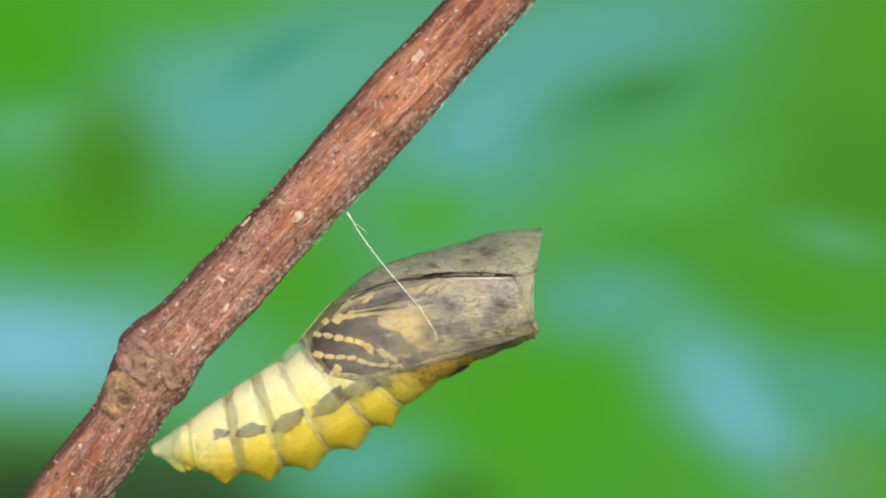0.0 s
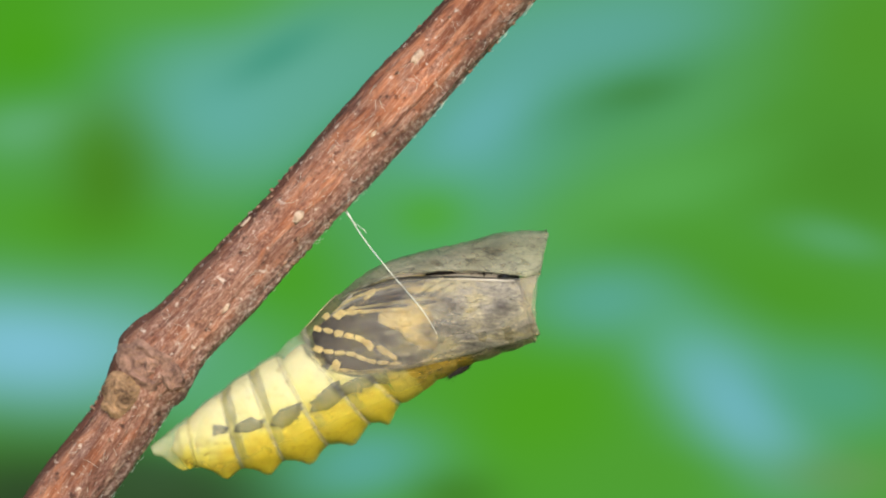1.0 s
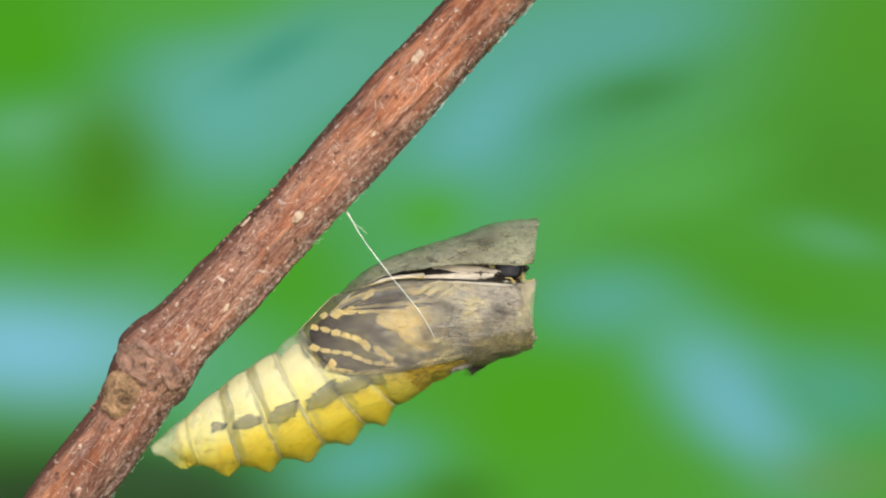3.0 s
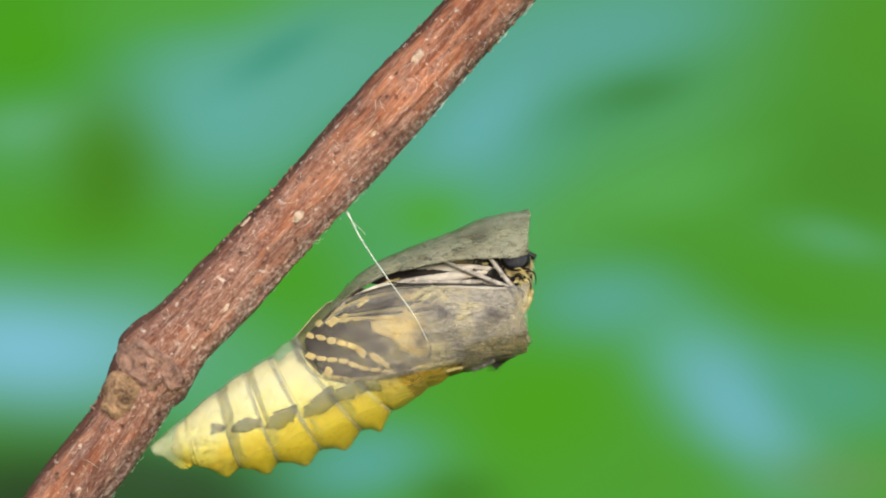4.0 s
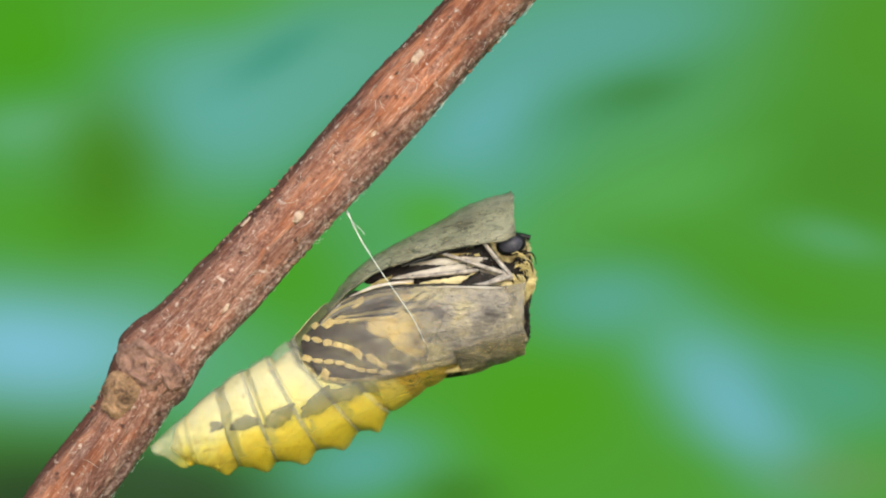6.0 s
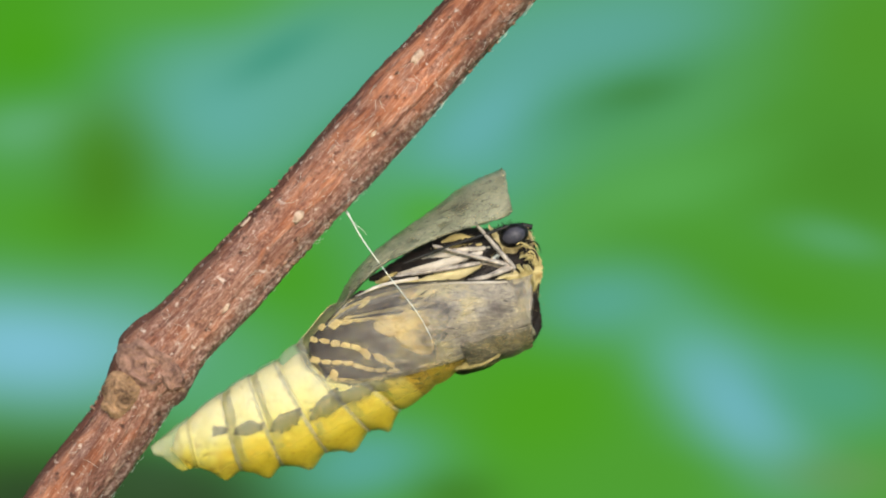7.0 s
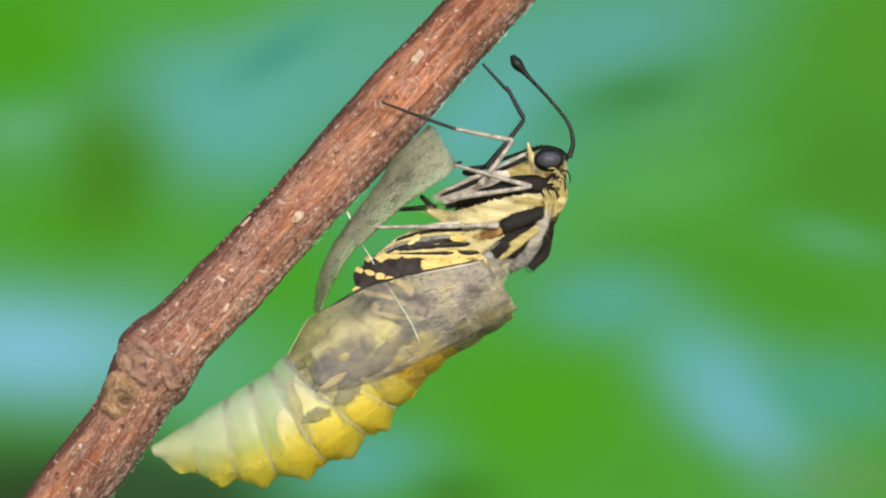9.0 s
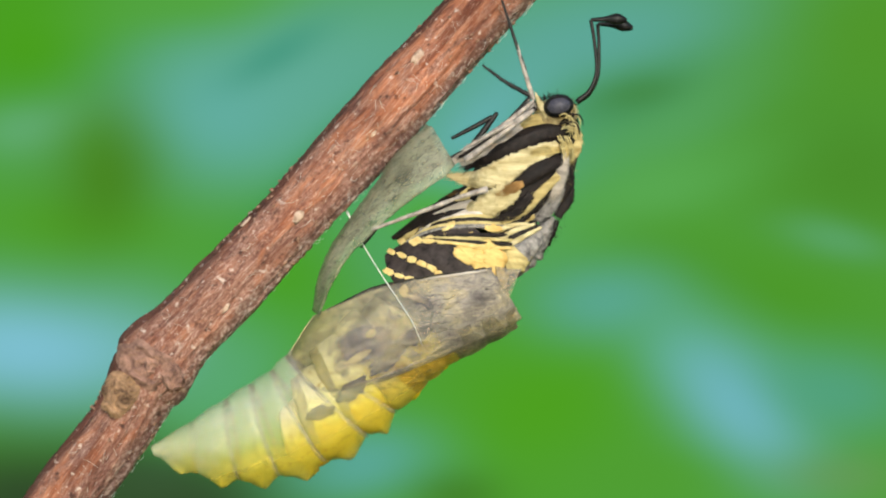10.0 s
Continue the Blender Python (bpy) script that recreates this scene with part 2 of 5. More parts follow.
# ---- building helpers; lengths in millimetres ----
def part(name, bm, material, parent=None, label=""):
    """Links a bmesh, in millimetres, as one mesh under a thing or part."""
    bmesh.ops.recalc_face_normals(bm, faces=bm.faces)
    bmesh.ops.scale(bm, vec=(MM, MM, MM), verts=bm.verts)
    me = bpy.data.meshes.new(name)
    bm.to_mesh(me)
    bm.free()
    me.materials.append(material)
    for f in me.polygons:
        f.use_smooth = True
    ob = new(name, me)
    ob.parent = parent
    if label:
        tagged(ob, label)
    return ob


def sheet(a, b, y=0.0):
    """A place in millimetres from the design drawing: 25 units to a millimetre, a to the right and b down from its corner, drawn as seen from the eye."""
    k = 1 + y / 177.85
    return Vector(((a - 784) / 25 * k, y, (441 - b) / 25 * k))


def thing(name, at_, label, category, group=""):
    ob = new(name)
    ob.empty_display_size = 0.002
    ob.location = at_ * MM
    return tagged(ob, label, category, group)


def skin(bm, rows, closed=True, caps=False):
    """A surface over rows of points."""
    vs = [[bm.verts.new(p) for p in row] for row in rows]
    n = len(rows[0])
    for r0, r1 in zip(vs, vs[1:]):
        for i in range(n if closed else n - 1):
            j = (i + 1) % n
            bm.faces.new((r0[i], r0[j], r1[j], r1[i]))
    if caps:
        bm.faces.new(vs[0])
        bm.faces.new(list(reversed(vs[-1])))
    return vs


def spline(points, n):
    """n points along a smooth curve through the given ones."""
    p = [np.array(q, float) for q in points]
    p = [2 * p[0] - p[1]] + p + [2 * p[-1] - p[-2]]
    out = []
    for k in range(n):
        s = k / (n - 1) * (len(p) - 3)
        i = min(int(s), len(p) - 4)
        f = s - i
        a, b, c, d = p[i:i + 4]
        out.append(0.5 * (2 * b + (c - a) * f + (2 * a - 5 * b + 4 * c - d) * f * f + (3 * b - a - 3 * c + d) * f ** 3))
    return out


def tube(bm, points, radii, n=24, sides=10, flat=1.0, wobble=0.0, seed=0.0):
    """A round or flattened tube along a curve; flat squeezes it towards the camera's axis."""
    path = [Vector(q) for q in spline(points, n)]
    rad = [q[0] for q in spline([(r,) for r in radii], n)]
    rows = []
    for i, c in enumerate(path):
        d = (path[min(i + 1, n - 1)] - path[max(i - 1, 0)]).normalized()
        side = d.cross(Vector((0, 1, 0)))
        side = side.normalized() if side.length > 1e-4 else Vector((1, 0, 0))
        up = side.cross(d).normalized()
        row = []
        for k in range(sides):
            a = 2 * math.pi * k / sides
            r = max(rad[i], 0.004) * (1 + wobble * noise.noise(Vector((i * 0.6, math.cos(a) * 1.5, math.sin(a) * 1.5 + seed))))
            row.append(c + side * (r * math.cos(a)) + up * (r * flat * math.sin(a)))
        rows.append(row)
    skin(bm, rows, True, True)
    return bm


def ball(bm, centre, radii, turn=0.0, rough=0.0, seg=28, seed=0.0):
    """A rounded lump; turn in degrees anticlockwise as seen by the camera."""
    m = Matrix.Translation(centre) @ pose(0, 0, 0, 0, -turn, 0) @ Matrix.Diagonal((*radii, 1))
    got = bmesh.ops.create_uvsphere(bm, u_segments=seg, v_segments=seg // 2, radius=1.0)
    for v in got["verts"]:
        if rough:
            v.co *= 1 + rough * noise.noise(v.co * 2.5 + Vector((seed, 0, 0)))
        v.co = m @ v.co
    return bm


def hairs(bm, roots, length, width=0.035, spread=0.35, rng=None):
    """Fine tapered hairs from roots: (place, direction)."""
    for p, d in roots:
        d = (d + Vector([rng.uniform(-spread, spread) for _ in range(3)])).normalized()
        l = length * rng.uniform(0.6, 1.3)
        s = d.cross(Vector((0.2, 1, 0.1))).normalized() * width / 2
        t = d.cross(s).normalized() * width / 2
        bend = Vector((rng.uniform(-1, 1), rng.uniform(-1, 1), rng.uniform(-1, 1))) * l * 0.12
        a, b = [p + s, p - s * 0.5 + t, p - s * 0.5 - t], p + d * l * 0.55 + bend
        base = [bm.verts.new(q) for q in a]
        mid = [bm.verts.new(b + (q - p) * 0.7) for q in a]
        tip = bm.verts.new(p + d * l + bend * 2.2)
        for i in range(3):
            j = (i + 1) % 3
            bm.faces.new((base[i], base[j], mid[j], mid[i]))
            bm.faces.new((mid[i], mid[j], tip))


# ---- painted, glowing backdrop of out-of-focus leaves, far behind, and the ground ----
def make_backdrop():
    k = Mat("glowing_leaves", 1.0, 0.0)
    warp = k.node("ShaderNodeTexNoise", Scale=3.2, Detail=2.0, Roughness=0.5)
    k.link(k.obj, warp.inputs["Vector"])
    off = k.t.nodes.new("ShaderNodeVectorMath")
    off.operation = "MULTIPLY_ADD"
    off.inputs[1].default_value, off.inputs[2].default_value = (0.04, 0.04, 0.04), (-0.02, -0.02, -0.02)
    k.link(warp.outputs["Color"], off.inputs[0])
    add = k.t.nodes.new("ShaderNodeVectorMath")
    add.operation = "ADD"
    k.link(k.obj, add.inputs[0])
    k.link(off.outputs[0], add.inputs[1])
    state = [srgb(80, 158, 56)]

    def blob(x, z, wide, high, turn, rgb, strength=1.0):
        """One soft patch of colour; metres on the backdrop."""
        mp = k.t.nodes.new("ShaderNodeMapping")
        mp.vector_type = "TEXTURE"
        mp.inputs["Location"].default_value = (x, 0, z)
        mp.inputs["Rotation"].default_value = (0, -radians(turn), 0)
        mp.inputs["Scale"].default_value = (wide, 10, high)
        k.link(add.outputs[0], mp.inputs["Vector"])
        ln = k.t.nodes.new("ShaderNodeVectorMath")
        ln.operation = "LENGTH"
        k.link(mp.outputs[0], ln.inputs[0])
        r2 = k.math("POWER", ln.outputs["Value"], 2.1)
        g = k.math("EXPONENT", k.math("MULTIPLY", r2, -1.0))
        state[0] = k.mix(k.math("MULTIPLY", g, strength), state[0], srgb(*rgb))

    leaf_patches(blob)
    # the painted patches glow on their own in place of daylit leaves
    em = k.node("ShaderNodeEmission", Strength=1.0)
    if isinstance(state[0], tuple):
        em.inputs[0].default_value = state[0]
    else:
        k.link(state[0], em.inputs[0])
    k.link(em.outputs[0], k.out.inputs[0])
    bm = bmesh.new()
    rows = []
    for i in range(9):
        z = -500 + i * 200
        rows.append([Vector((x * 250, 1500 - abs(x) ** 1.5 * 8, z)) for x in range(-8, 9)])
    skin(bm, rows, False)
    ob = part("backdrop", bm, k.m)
    tagged(ob, "far foliage painted as glowing, blurred green and blue-green patches", "backdrop", kind="structure")


def leaf_patches(blob):
    """The soft patches of colour on the backdrop, its light and dark painted in."""
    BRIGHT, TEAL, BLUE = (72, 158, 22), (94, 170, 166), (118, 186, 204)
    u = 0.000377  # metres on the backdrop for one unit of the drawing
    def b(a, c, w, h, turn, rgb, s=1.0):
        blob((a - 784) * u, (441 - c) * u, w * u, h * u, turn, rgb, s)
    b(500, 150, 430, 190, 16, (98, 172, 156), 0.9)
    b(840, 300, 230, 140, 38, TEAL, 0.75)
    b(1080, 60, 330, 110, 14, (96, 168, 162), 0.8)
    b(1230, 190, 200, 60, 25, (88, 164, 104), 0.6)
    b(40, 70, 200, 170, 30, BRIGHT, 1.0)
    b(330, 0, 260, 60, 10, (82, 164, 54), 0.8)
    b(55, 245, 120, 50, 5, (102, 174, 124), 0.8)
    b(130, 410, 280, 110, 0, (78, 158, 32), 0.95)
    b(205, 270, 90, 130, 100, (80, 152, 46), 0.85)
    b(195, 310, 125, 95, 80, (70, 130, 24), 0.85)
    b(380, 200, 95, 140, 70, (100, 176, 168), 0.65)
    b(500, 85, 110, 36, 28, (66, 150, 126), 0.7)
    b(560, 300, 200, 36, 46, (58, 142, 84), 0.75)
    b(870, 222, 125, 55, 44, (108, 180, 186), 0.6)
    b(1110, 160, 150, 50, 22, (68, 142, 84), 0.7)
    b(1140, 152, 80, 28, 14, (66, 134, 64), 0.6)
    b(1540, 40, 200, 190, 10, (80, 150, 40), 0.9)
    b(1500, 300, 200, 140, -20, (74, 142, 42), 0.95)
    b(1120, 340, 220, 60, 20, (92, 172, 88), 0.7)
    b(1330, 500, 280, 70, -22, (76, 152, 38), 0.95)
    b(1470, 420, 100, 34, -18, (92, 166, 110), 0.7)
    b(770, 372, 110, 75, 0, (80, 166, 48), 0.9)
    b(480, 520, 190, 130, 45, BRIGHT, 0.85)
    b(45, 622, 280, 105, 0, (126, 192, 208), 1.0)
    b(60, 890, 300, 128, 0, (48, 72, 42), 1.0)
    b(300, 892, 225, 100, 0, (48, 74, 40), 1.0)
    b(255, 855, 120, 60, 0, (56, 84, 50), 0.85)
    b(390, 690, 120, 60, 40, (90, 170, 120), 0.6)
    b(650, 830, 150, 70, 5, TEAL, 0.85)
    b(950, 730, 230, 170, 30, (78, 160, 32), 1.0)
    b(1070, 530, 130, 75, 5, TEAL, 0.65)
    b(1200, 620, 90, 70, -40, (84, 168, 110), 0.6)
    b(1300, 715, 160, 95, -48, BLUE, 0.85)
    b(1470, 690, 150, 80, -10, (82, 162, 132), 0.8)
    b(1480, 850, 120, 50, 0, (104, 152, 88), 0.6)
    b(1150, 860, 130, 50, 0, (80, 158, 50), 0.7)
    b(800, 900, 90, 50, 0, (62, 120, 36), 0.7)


make_backdrop()


def make_ground():
    k = Mat("meadow", 0.95, 0.1)
    n = k.noise(k.obj, 6, 6, 0.7)
    k.color(k.ramp(n, (0.3, srgb(52, 84, 30)), (0.7, srgb(98, 130, 52))))
    k.bump(n, 0.6, 0.02)
    bm = bmesh.new()
    bmesh.ops.create_grid(bm, x_segments=40, y_segments=40, size=400000)
    for v in bm.verts:
        v.co.z = -500
    tagged(part("ground", bm, k.m), "green meadow ground under the shrub", "ground", kind="structure")


make_ground()


# ---- the twig ----
TWIG_AT = sheet(560, 340, 1.4)


def twig_axis():
    key = [(2700, -2300), (1500, -760), (1160, -350), (1000, -155), (865, 0), (694, 190), (531, 370), (384, 527), (302, 612), (257, 678), (207, 762), (118, 881), (20, 1035), (-160, 1300)]
    pts = [sheet(a, b, 1.4) - TWIG_AT for a, b in key]
    end = Vector((pts[-1].x - 260, 10, -500 - TWIG_AT.z - 5))
    return pts + [pts[-1].lerp(end, 0.3), pts[-1].lerp(end, 0.65), end]


def make_twig():
    root = thing("twig", TWIG_AT, "reddish-brown rough woody twig with grey scaly bark and a knot", "twig")
    pts = twig_axis()
    sides = 112
    # finer stations where the twig is near
    raw = spline(pts, 4000)
    raw = [Vector(p) for p in raw]
    seen = [p for p in raw if sheet(-120, 1100).x - 4 < (p + TWIG_AT).x < sheet(1120, 0).x + 4 and (p + TWIG_AT).z > -32]
    first = raw.index(seen[0])
    last = raw.index(seen[-1])
    length = [0.0]
    for p, q in zip(raw, raw[1:]):
        length.append(length[-1] + (q - p).length)
    steps = list(np.linspace(0, length[first], 12)[:-1]) + list(np.linspace(length[first], length[last], 640)) + list(np.linspace(length[last], length[-1], 30)[1:])
    L = np.array(length)
    arr = np.array([tuple(p) for p in raw])
    knot = min(range(len(raw)), key=lambda i: (raw[i] + TWIG_AT - sheet(275, 662, 1.4)).length)
    knot = length[knot]
    bm = bmesh.new()
    uvl = bm.loops.layers.uv.new("uv")
    rows, uvs = [], []
    for s in steps:
        c = Vector([np.interp(s, L, arr[:, k]) for k in range(3)])
        c2 = Vector([np.interp(s + 0.5, L, arr[:, k]) for k in range(3)])
        c0 = Vector([np.interp(s - 0.5, L, arr[:, k]) for k in range(3)])
        d = (c2 - c0).normalized()
        side = d.cross(Vector((0, 1, 0))).normalized()
        up = side.cross(d)
        g = s - knot
        base = 2.52 + 0.5 * math.exp(-((g + 0.4) / 2.4) ** 2) + 0.1 * math.sin(s * 0.35) + max(0, g - 12) * 0.004
        row = []
        for k in range(sides):
            a = 2 * math.pi * k / sides
            ca, sa = math.cos(a), math.sin(a)
            q = Vector((ca * 2.2, sa * 2.2, s * 0.35))
            long_ = noise.noise(Vector((ca * 4.5, sa * 4.5, s * 0.16)))
            rough = noise.noise(q * 1.6) * 0.6 + noise.noise(q * 4.2) * 0.35
            tiny = noise.noise(Vector((ca * 12, sa * 12, s * 2.6)))
            ridge = -0.16 * abs(noise.noise(Vector((ca * 3 + 9, sa * 3, s * 0.09)))) ** 0.6
            scar = -0.28 * math.exp(-((g - 0.7 - 0.8 * ca) / 0.28) ** 2) + 0.22 * math.exp(-((g + 0.2 - 0.7 * ca) / 0.5) ** 2)
            r = base + 0.27 * max(0.0, -ca) ** 2 * math.exp(-((g + 1.6) / 1.3) ** 2) + 0.13 * long_ + 0.11 * rough + 0.05 * tiny + ridge + scar * (0.5 + 0.5 * noise.noise(q * 0.9))
            row.append(c + side * r * ca + up * r * sa)
        rows.append(row)
    vs = skin(bm, rows, True, True)
    where = {}
    for i, (row, s) in enumerate(zip(vs, steps)):
        for kk, v in enumerate(row):
            where[v] = (kk / sides, s / 20)
    for f in bm.faces:
        us = [where[l.vert][0] for l in f.loops]
        for l in f.loops:
            u_, v_ = where[l.vert]
            if max(us) - min(us) > 0.5 and u_ < 0.5:
                u_ += 1
            l[uvl].uv = (u_, v_)
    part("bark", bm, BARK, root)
    rng = random.Random(4)

    def on(s, a, lift=0.0):
        c = Vector([np.interp(s, L, arr[:, k]) for k in range(3)])
        d = Vector([np.interp(s + 0.5, L, arr[:, k]) - np.interp(s - 0.5, L, arr[:, k]) for k in range(3)]).normalized()
        side = d.cross(Vector((0, 1, 0))).normalized()
        up = side.cross(d)
        nrm = side * math.cos(a) + up * math.sin(a)
        return c + nrm * (2.46 + lift), d, nrm

    near0, near1 = length[first] + 4, length[last] - 2
    # loose scales of bark
    bm = bmesh.new()
    for _ in range(1100):
        s, a = rng.uniform(near0, near1), rng.uniform(0, 2 * math.pi)
        if rng.random() < 0.5:
            a = rng.gauss(math.radians(0), 0.45) + (math.pi if rng.random() < 0.4 else 0)
        p, d, nrm = on(s, a, rng.uniform(-0.06, 0.02))
        t = nrm.cross(d)
        l, w = rng.uniform(0.1, 0.45), rng.uniform(0.04, 0.13)
        tilt = nrm * rng.uniform(0.0, 0.07)
        q = [p - d * l / 2, p - t * w * 0.8 + nrm * 0.02, p + d * l / 2 + tilt, p + t * w + tilt * 0.6]
        top = [bm.verts.new(x + nrm * 0.04) for x in q]
        bot = [bm.verts.new(x - nrm * 0.08) for x in q]
        bm.faces.new(top)
        for i in range(4):
            bm.faces.new((bot[i], bot[(i + 1) % 4], top[(i + 1) % 4], top[i]))
    flakes = part("flaky_bark", bm, CHIP, root, "loose grey-brown bark scales")
    flakes["kind"] = "stuff"
    # fine silk spun over the bark
    bm = bmesh.new()
    for _ in range(520):
        s = rng.uniform(near0, near1)
        a = rng.choice((rng.gauss(-math.pi / 2, 0.5), rng.gauss(-0.2, 0.3)))
        p, d, nrm = on(s, a, rng.uniform(0.08, 0.16))
        t = nrm.cross(d)
        g = rng.uniform(0, math.pi)
        way = d * math.cos(g) + t * math.sin(g)
        l = rng.uniform(0.25, 0.9)
        bend = t * rng.uniform(-0.12, 0.12) + nrm * 0.05
        side = way.cross(nrm) * 0.007
        ends = [p - way * l / 2 - nrm * 0.05 * l, p + bend, p + way * l / 2 - nrm * 0.05 * l]
        ring = [[bm.verts.new(e + side), bm.verts.new(e - side), bm.verts.new(e + nrm * 0.02)] for e in ends]
        for r0, r1 in zip(ring, ring[1:]):
            for i in range(3):
                bm.faces.new((r0[i], r0[(i + 1) % 3], r1[(i + 1) % 3], r1[i]))
    web = part("silk_web", bm, SILK, root, "fine white silk fibres on the bark")
    web["kind"] = "stuff"
    # pale lenticels
    for a_, b_, l, w in ((740, 100, 0.75, 0.4), (706, 193, 0.55, 0.32), (434, 392, 0.6, 0.2), (526, 385, 0.6, 0.4), (630, 290, 0.45, 0.2), (398, 545, 0.6, 0.35), (660, 238, 0.3, 0.18), (590, 262, 0.35, 0.15)):
        bm = bmesh.new()
        best = min(np.linspace(near0, near1, 400), key=lambda s: abs((on(s, -math.pi / 2)[0] + TWIG_AT - sheet(a_, b_, -1)).dot(on(s, 0)[1])))
        p0, d, _n = on(best, 0)
        c = Vector([np.interp(best, L, arr[:, k]) for k in range(3)])
        side = d.cross(Vector((0, 1, 0))).normalized()
        off = max(-0.97, min(0.97, (sheet(a_, b_, -1) - TWIG_AT - c).dot(side) / 2.42))
        for sgn in (1, -1):
            ang = sgn * math.acos(off)
            p, d, nrm = on(best, ang, 0.0)
            if nrm.y < 0:
                break
        m = Matrix((d, nrm.cross(d), nrm)).transposed().to_4x4()
        m.translation = p
        got = bmesh.ops.create_uvsphere(bm, u_segments=14, v_segments=8, radius=1)
        for v in got["verts"]:
            v.co *= 1 + 0.7 * noise.noise(v.co * 2.4 + Vector((a_, 0, 0)))
            v.co = m @ Vector((v.co.x * l * 0.8, v.co.y * w * 0.8, v.co.z * 0.07))
            v.co += nrm * 0.05 * noise.noise(v.co * 5)
        part("lenticel", bm, LENTICEL, root, "pale corky lenticel")
    # ringed leaf scar and corky patch on the knot
    def knot_lump(a_, b_, ra, rb, turn, mat, dish, label):
        bm = bmesh.new()
        c = sheet(a_, b_, -1.92) - TWIG_AT
        t = radians(turn)
        rows = []
        for i in range(30):
            f = (i + 0.5) / 30
            row = []
            for k in range(72):
                g = 2 * math.pi * k / 72
                w = 1 + 0.4 * noise.noise(Vector((math.cos(g) * 1.6 + a_, math.sin(g) * 1.6, 1)))
                x, z = ra * f * w * math.cos(g), rb * f * w * math.sin(g)
                edge = min(1.0, (1 - f) / 0.16)
                if dish:
                    rise = 0.06 + 0.13 * math.exp(-((f - 0.7) / 0.13) ** 2) + 0.07 * math.exp(-((f - 0.25) / 0.16) ** 2) - 0.07 * math.exp(-((f - 0.48) / 0.08) ** 2)
                else:
                    rise = 0.16 * math.sqrt(max(0.0, 1 - f * f))
                rise += 0.2 * noise.noise(Vector((x * 1.6, z * 1.6, a_))) + 0.16 * noise.noise(Vector((x * 4.5, z * 4.5, a_)))
                xx, zz = x * math.cos(t) - z * math.sin(t), x * math.sin(t) + z * math.cos(t)
                over = xx * 0.78 - zz * 0.62
                row.append(c + Vector((xx, 0.17 * over * over + 0.38 - (rise + 0.1) * edge, zz)))
            rows.append(row)
        vs = skin(bm, rows, True)
        bm.faces.new(vs[0])
        part("knot", bm, mat, root, label)

    knot_lump(256, 648, 2.3, 1.5, -32, KNOT, True, "ringed brown leaf scar")
    knot_lump(213, 696, 1.75, 1.25, 62, CORK, False, "pale corky patch with dark pits")
    knot_lump(305, 668, 1.1, 0.75, -60, KNOT, False, "swollen cracked bark")


make_twig()


# ---- the chrysalis ----
TAIL = sheet(268, 797)
LEAN = radians(23.2)
CU, SU = math.cos(LEAN), math.sin(LEAN)


def along(u, v, y=0.0):
    """Chrysalis space in drawing units: u along the body from the tail, v towards the belly side (up); y in millimetres."""
    return Vector(((u * CU - v * SU) / 25, y, (u * SU + v * CU) / 25))


TOP_U, TOP_V = (0, 30, 77, 161, 215, 266, 331, 412, 462, 527, 628, 731, 784), (6, 14, 24, 43, 53, 60, 84, 119, 136, 140, 124, 111, 88)
BOT_U, BOT_V = (0, 22, 60, 93, 156, 242, 335, 406, 494, 565, 641, 695, 784), (-6, -28, -68, -88, -114, -130, -128, -116, -94, -82, -80, -84, -60)
DEP_U, DEP_V = (0, 30, 77, 160, 240, 330, 410, 500, 600, 700, 784), (0.3, 0.9, 1.9, 3.0, 3.6, 4.0, 4.3, 4.4, 4.2, 3.7, 2.8)


def soft(u, us, vs):
    """Smooth reading of a profile."""
    return sum(np.interp(u + d, us, vs) * w for d, w in ((-24, 0.12), (-12, 0.23), (0, 0.3), (12, 0.23), (24, 0.12)))


def top(u): return soft(u, TOP_U, TOP_V)
def bot(u): return soft(u, BOT_U, BOT_V)
def dep(u): return soft(u, DEP_U, DEP_V)


def section(ut, ub, theta, scale=1.0):
    """A point on a slanted cross-section of the body; theta 0 at the belly side (up), pi at the back (down)."""
    c = math.cos(theta)
    f = (1 - c) / 2
    u = ut + (ub - ut) * f
    vt, vb = top(ut), bot(ub)
    mid, half = (vt + vb) / 2, (vt - vb) / 2
    return along(u, mid + half * c * scale, -dep(u) * math.sin(theta) * scale)


chrysalis = thing("chrysalis", TAIL, "yellow and grey swallowtail chrysalis splitting open on a twig", "chrysalis")
BOUND = ((0, 0), (84, 62), (160, 133), (218, 206), (272, 291), (318, 377), (352, 440), (392, 500))
PIECES = []  # (object, pivot, share of the front's movement)


def keep(ob, pivot, share):
    PIECES.append((ob, pivot, share))
    ob.location = pivot * MM
    return ob


def thick(ob, t=0.1):
    m = ob.modifiers.new("wall", "SOLIDIFY")
    m.thickness, m.offset = t * MM, -1
    return ob


def under_wing(bm, pivot, slack=10):
    """Cuts away what the wing cases cover."""
    gone = []
    for v in bm.verts:
        p = v.co + pivot
        u, w = (p.x * CU + p.z * SU) * 25, (-p.x * SU + p.z * CU) * 25
        if u > 335 and w > low(u) + slack:
            gone.append(v)
    bmesh.ops.delete(bm, geom=gone, context="VERTS")


